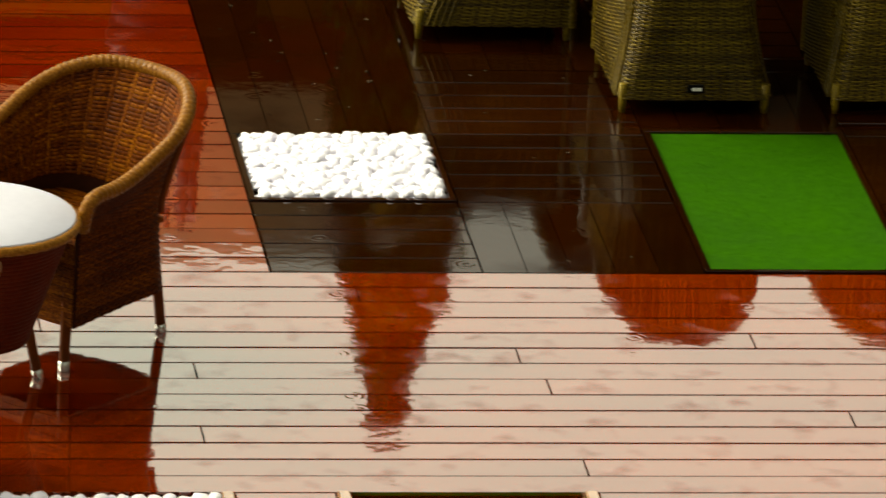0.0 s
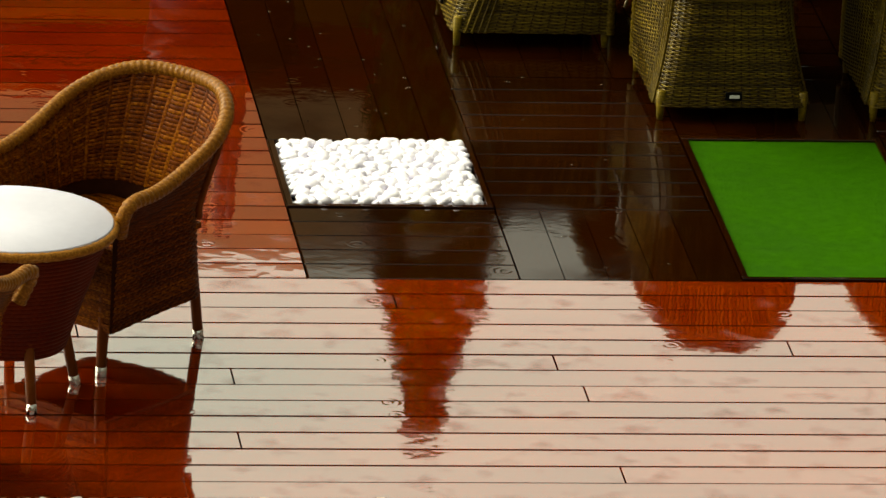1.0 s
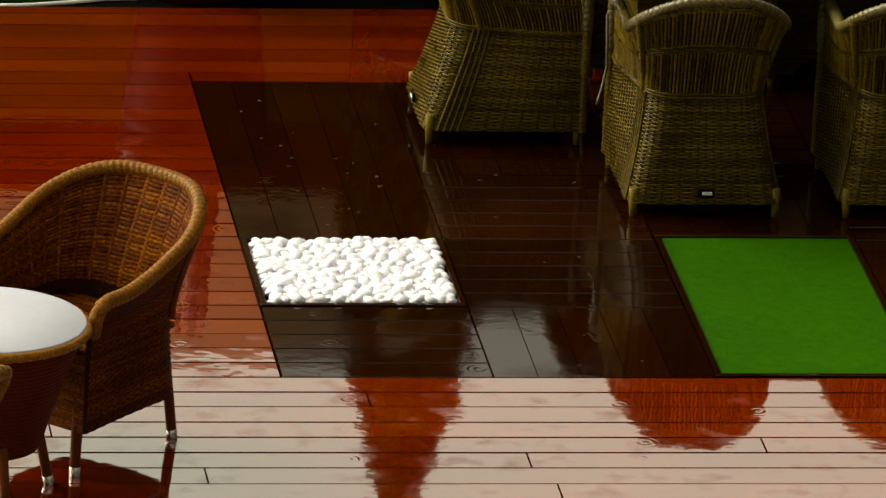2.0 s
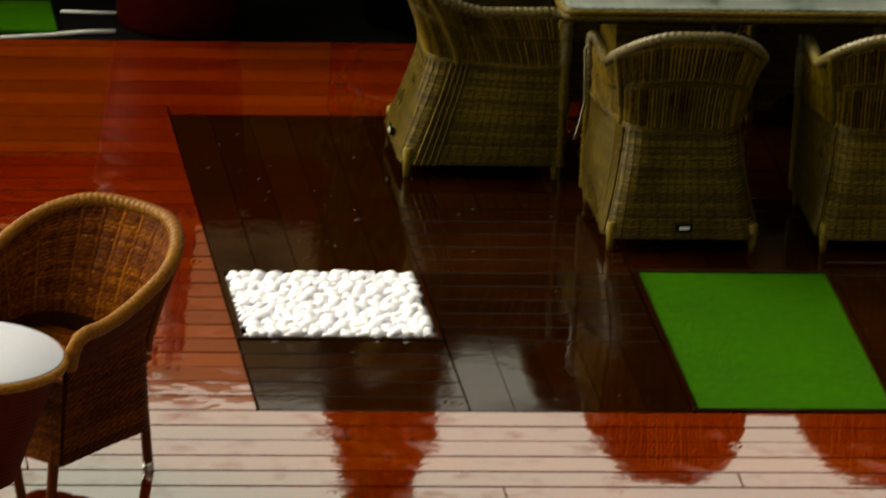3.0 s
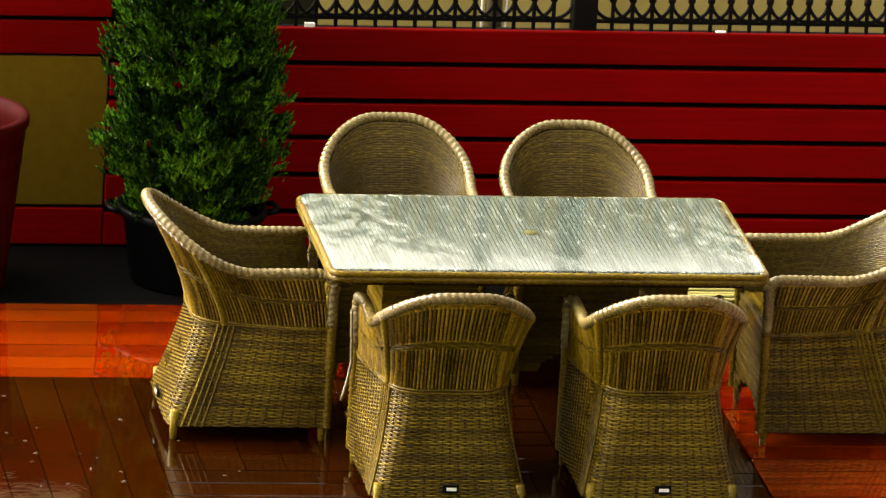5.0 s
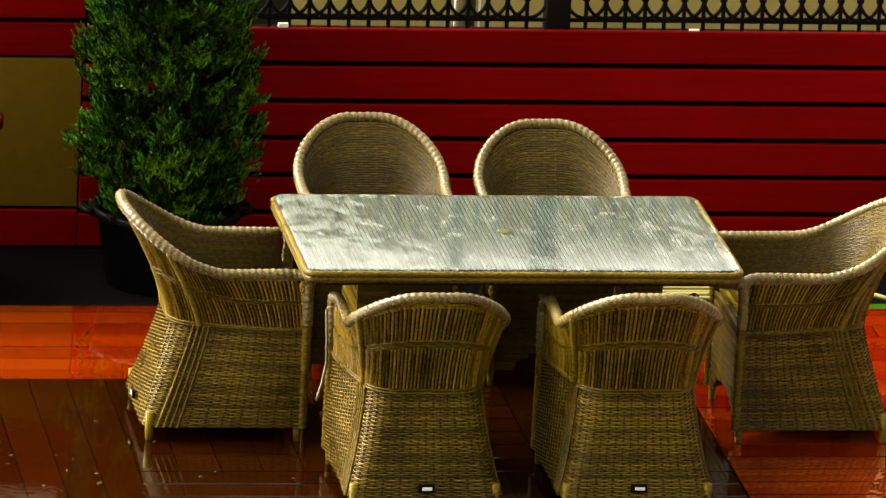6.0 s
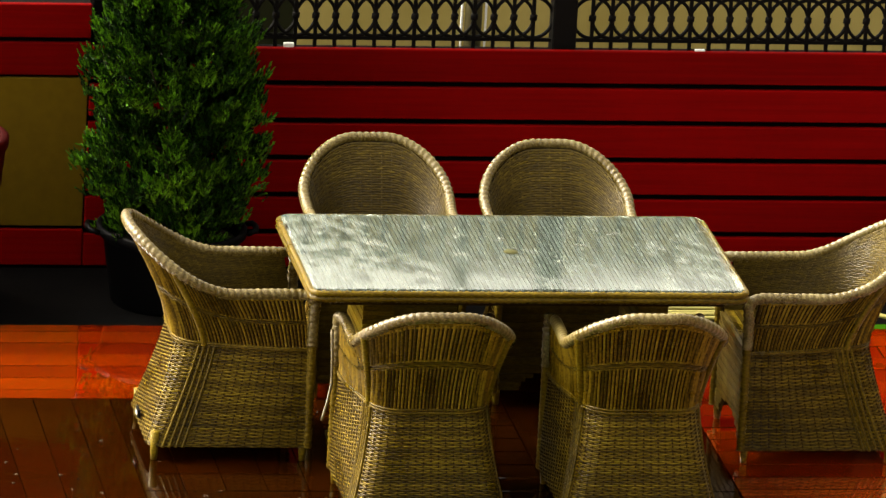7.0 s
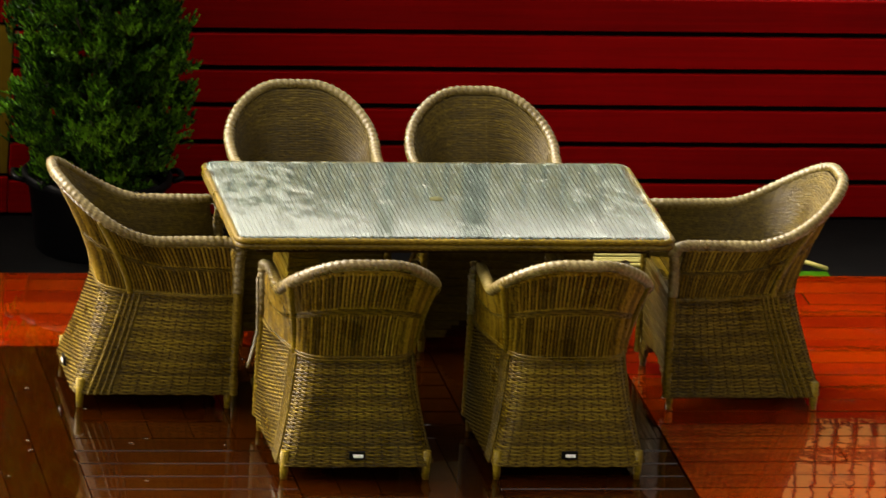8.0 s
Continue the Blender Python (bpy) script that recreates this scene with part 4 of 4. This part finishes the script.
def turf_bed(x0, x1, y0, y1, w, frame_mat, rail_z, label):
    root = empty("turf_mat")
    tagged(root, label, "artificial grass")
    rails(root, x0, x1, y0, y1, w, -0.03, rail_z, frame_mat)
    part("mat", boxed(x0, x1, y0, y1, -0.03, -0.004), M_TURF, root, "", False)
    rnd = random.Random(3)
    verts, faces = [], []
    for k in range(int((x1 - x0) * (y1 - y0) * 42000)):
        x, y = rnd.uniform(x0 + 0.002, x1 - 0.002), rnd.uniform(y0 + 0.002, y1 - 0.002)
        a, h = rnd.uniform(0, 6.28), rnd.uniform(0.0015, 0.003)
        dx, dy = math.cos(a) * 0.0016, math.sin(a) * 0.0016
        lx, ly = rnd.uniform(-0.003, 0.003), rnd.uniform(-0.003, 0.003)
        i = len(verts)
        verts += [(x - dx, y - dy, -0.005), (x + dx, y + dy, -0.005), (x + lx, y + ly, h - 0.005)]
        faces.append((i, i + 1, i + 2))
    me = bpy.data.meshes.new("turf_fibre")
    me.from_pydata(verts, [], faces)
    me.materials.append(M_TURF)
    ob = new("turf_fibre", me)
    ob.parent = root
    ob["kind"] = "stuff"
    return root


PEB = (-1.952, -1.318, -1.732, -1.098)
TURF = (-0.552, 0.083, -2.397, -1.045)
PEB2 = (-3.16, -2.325, -5.05, -4.40)
TURF2 = (-1.935, -1.235, -5.05, -4.395)
pebble_bed(*PEB, 300, 0.022, M_DARK, 0.006, "bed of white pebbles in a dark timber frame")
pebble_bed(*PEB2, 290, 0.042, M_FRAME, 0.012, "bed of white pebbles in a pale timber frame")
turf_bed(*TURF, 0.022, M_DARK, 0.004, "strip of bright green artificial turf in dark decking")
turf_bed(*TURF2, 0.042, M_FRAME, 0.012, "square of bright green artificial turf in a pale frame")

bed_turf = part("grass_patch", boxed(-3.2, -2.29, 1.60, 1.96, -0.02, 0.0, 0.004), M_TURF, None, "", False)
tagged(bed_turf, "small patch of green turf in the black planting strip", "artificial grass")

# ================= dark inlaid platform =================
dark = empty("dark_platform")
tagged(dark, "wet dark brown timber decking laid in alternating squares", "decking", kind="structure")
BOARDS = {}
tilts = random.Random(8)


def plank(name, parent, x0, x1, y0, y1, z1, material, thick=0.028, lean=0.0006, edge=0.0):
    """One board, on a mesh shared by all boards of its size."""
    key = (name, round(x1 - x0, 4), round(y1 - y0, 4), material.name, edge)
    if key not in BOARDS:
        bm = boxed(-(x1 - x0) / 2, (x1 - x0) / 2, -(y1 - y0) / 2, (y1 - y0) / 2, -thick, 0, edge)
        me = bpy.data.meshes.new(name)
        bm.to_mesh(me)
        bm.free()
        me.materials.append(material)
        BOARDS[key] = me
    ob = new(name, BOARDS[key])
    ob.parent = parent
    ob.location = ((x0 + x1) / 2, (y0 + y1) / 2, z1)
    ob.rotation_euler = (tilts.uniform(-1, 1) * lean, tilts.uniform(-0.0002, 0.0002), 0)
    return ob


def laid(x0, x1, y0, y1, along, pitch=0.137):
    """Fill a rectangle of the dark platform with boards along x or y."""
    span = (y1 - y0) if along == "x" else (x1 - x0)
    n = max(1, round(span / pitch))
    w = span / n
    for k in range(n):
        g = 0.0028 if along == "x" else 0.0016
        if along == "x":
            plank("plank", dark, x0 + 0.002, x1 - 0.002, y0 + k * w + g, y0 + (k + 1) * w - g, 0.0, M_DARK, edge=0.003)
        else:
            plank("plank", dark, x0 + k * w + g, x0 + (k + 1) * w - g, y0 + 0.002, y1 - 0.002, 0.0, M_DARK)


C0, C1, C2, C3, C4 = PX0, -1.293, -0.577, 0.108, PX1
R1, R2, R3 = -1.757, -1.073, -0.40
laid(C0, C1, PY0, R1, "x")
laid(C1, C2, PY0, R1, "y")
laid(C1, C2, R1, R2, "x")
laid(C0, C1, R2, PY1, "y")
laid(C1, C2, R2, R3, "x")
laid(C1, C2, R3, PY1, "y")
laid(C3, C4, PY0, R1, "x")
laid(C3, C4, R1, R2, "y")
laid(C2, C3, R2 + 0.052, R3, "y")
laid(C3, C4, R2, R3, "x")
laid(C2, C3, R3, PY1, "x")
laid(C3, C4, R3, PY1, "y")
laid(C0, PEB[0] - 0.023, R1, R2, "y")

# rain standing in beads on the dark boards
wet_rnd = random.Random(17)
bm = bmesh.new()
for k in range(34):
    x, y = wet_rnd.uniform(C0 + 0.05, C1 + 0.3 * wet_rnd.random()), wet_rnd.uniform(R2 + 0.03, PY1 - 0.2)
    if k % 4 == 0:
        x, y = wet_rnd.uniform(C1, C2), wet_rnd.uniform(PY0 + 0.1, R3)
    r, h = wet_rnd.uniform(0.003, 0.007), wet_rnd.uniform(0.001, 0.002)
    bmesh.ops.create_uvsphere(bm, u_segments=8, v_segments=6, radius=1.0, matrix=Matrix.LocRotScale((x, y, 0.0007), Euler((0, 0, wet_rnd.uniform(0, 3))), (r * 1.5, r, h)))
tagged(part("raindrop", bm, M_BEAD, dark, "beads of rain on the boards"), kind="stuff")

# ================= deck boards =================
deck = empty("deck")
tagged(deck, "rain-wet varnished red-orange timber deck boards", "deck", kind="structure")
drnd = random.Random(21)


def deck_row(x0, x1, y0, y1, joints, gap):
    cuts = [x0] + sorted(j for j in joints if x0 + 0.05 < j < x1 - 0.05) + [x1]
    for a, b in zip(cuts, cuts[1:]):
        plank("plank", deck, a + 0.003, b - 0.003, y0 + gap / 2, y1 - gap / 2, 0.0 + drnd.uniform(-0.0008, 0.0008), M_DECK, lean=0.0022)


JOINTS = {5: -1.28, 6: -2.30, 7: -1.22, 9: -0.32, 10: -2.33, 12: -1.20, 13: -0.27, 1: -1.72, 4: -0.52, 3: -2.75}
k = -29
while True:
    y1 = PY0 - PITCH * k
    y0 = y1 - PITCH
    k += 1
    if y1 < -8:
        break
    if y1 > 1.49:
        y1 = 1.488
    if y1 - y0 < 0.03:
        continue
    row = k - 1
    joints = [JOINTS[row] + d for d in (-3.4, 0, 2.9)] if row in JOINTS else [drnd.uniform(-4, -2.9), drnd.uniform(0.9, 2.8)]
    gap = drnd.choice((0.007, 0.0095, 0.012, 0.014)) if y1 < PY1 else 0.006
    holes = []
    if y0 > PY0 - 0.05 and y1 < PY1 + 0.12:
        holes.append((PX0 - 0.002, PX1 + 0.002))
        if y1 > PY1 + 0.02:
            deck_row(PX0, PX1, PY1, y1, [], gap)
    elif y1 > PEB2[2] - 0.03 and y0 < PEB2[3] - 0.02:
        holes += [(PEB2[0] - 0.045, PEB2[1] + 0.045), (TURF2[0] - 0.045, TURF2[1] + 0.045)]
    x = -6.0
    for a, b in holes:
        deck_row(x, a, y0, y1, joints, gap)
        x = b
    deck_row(x, 5.0, y0, y1, joints, gap)
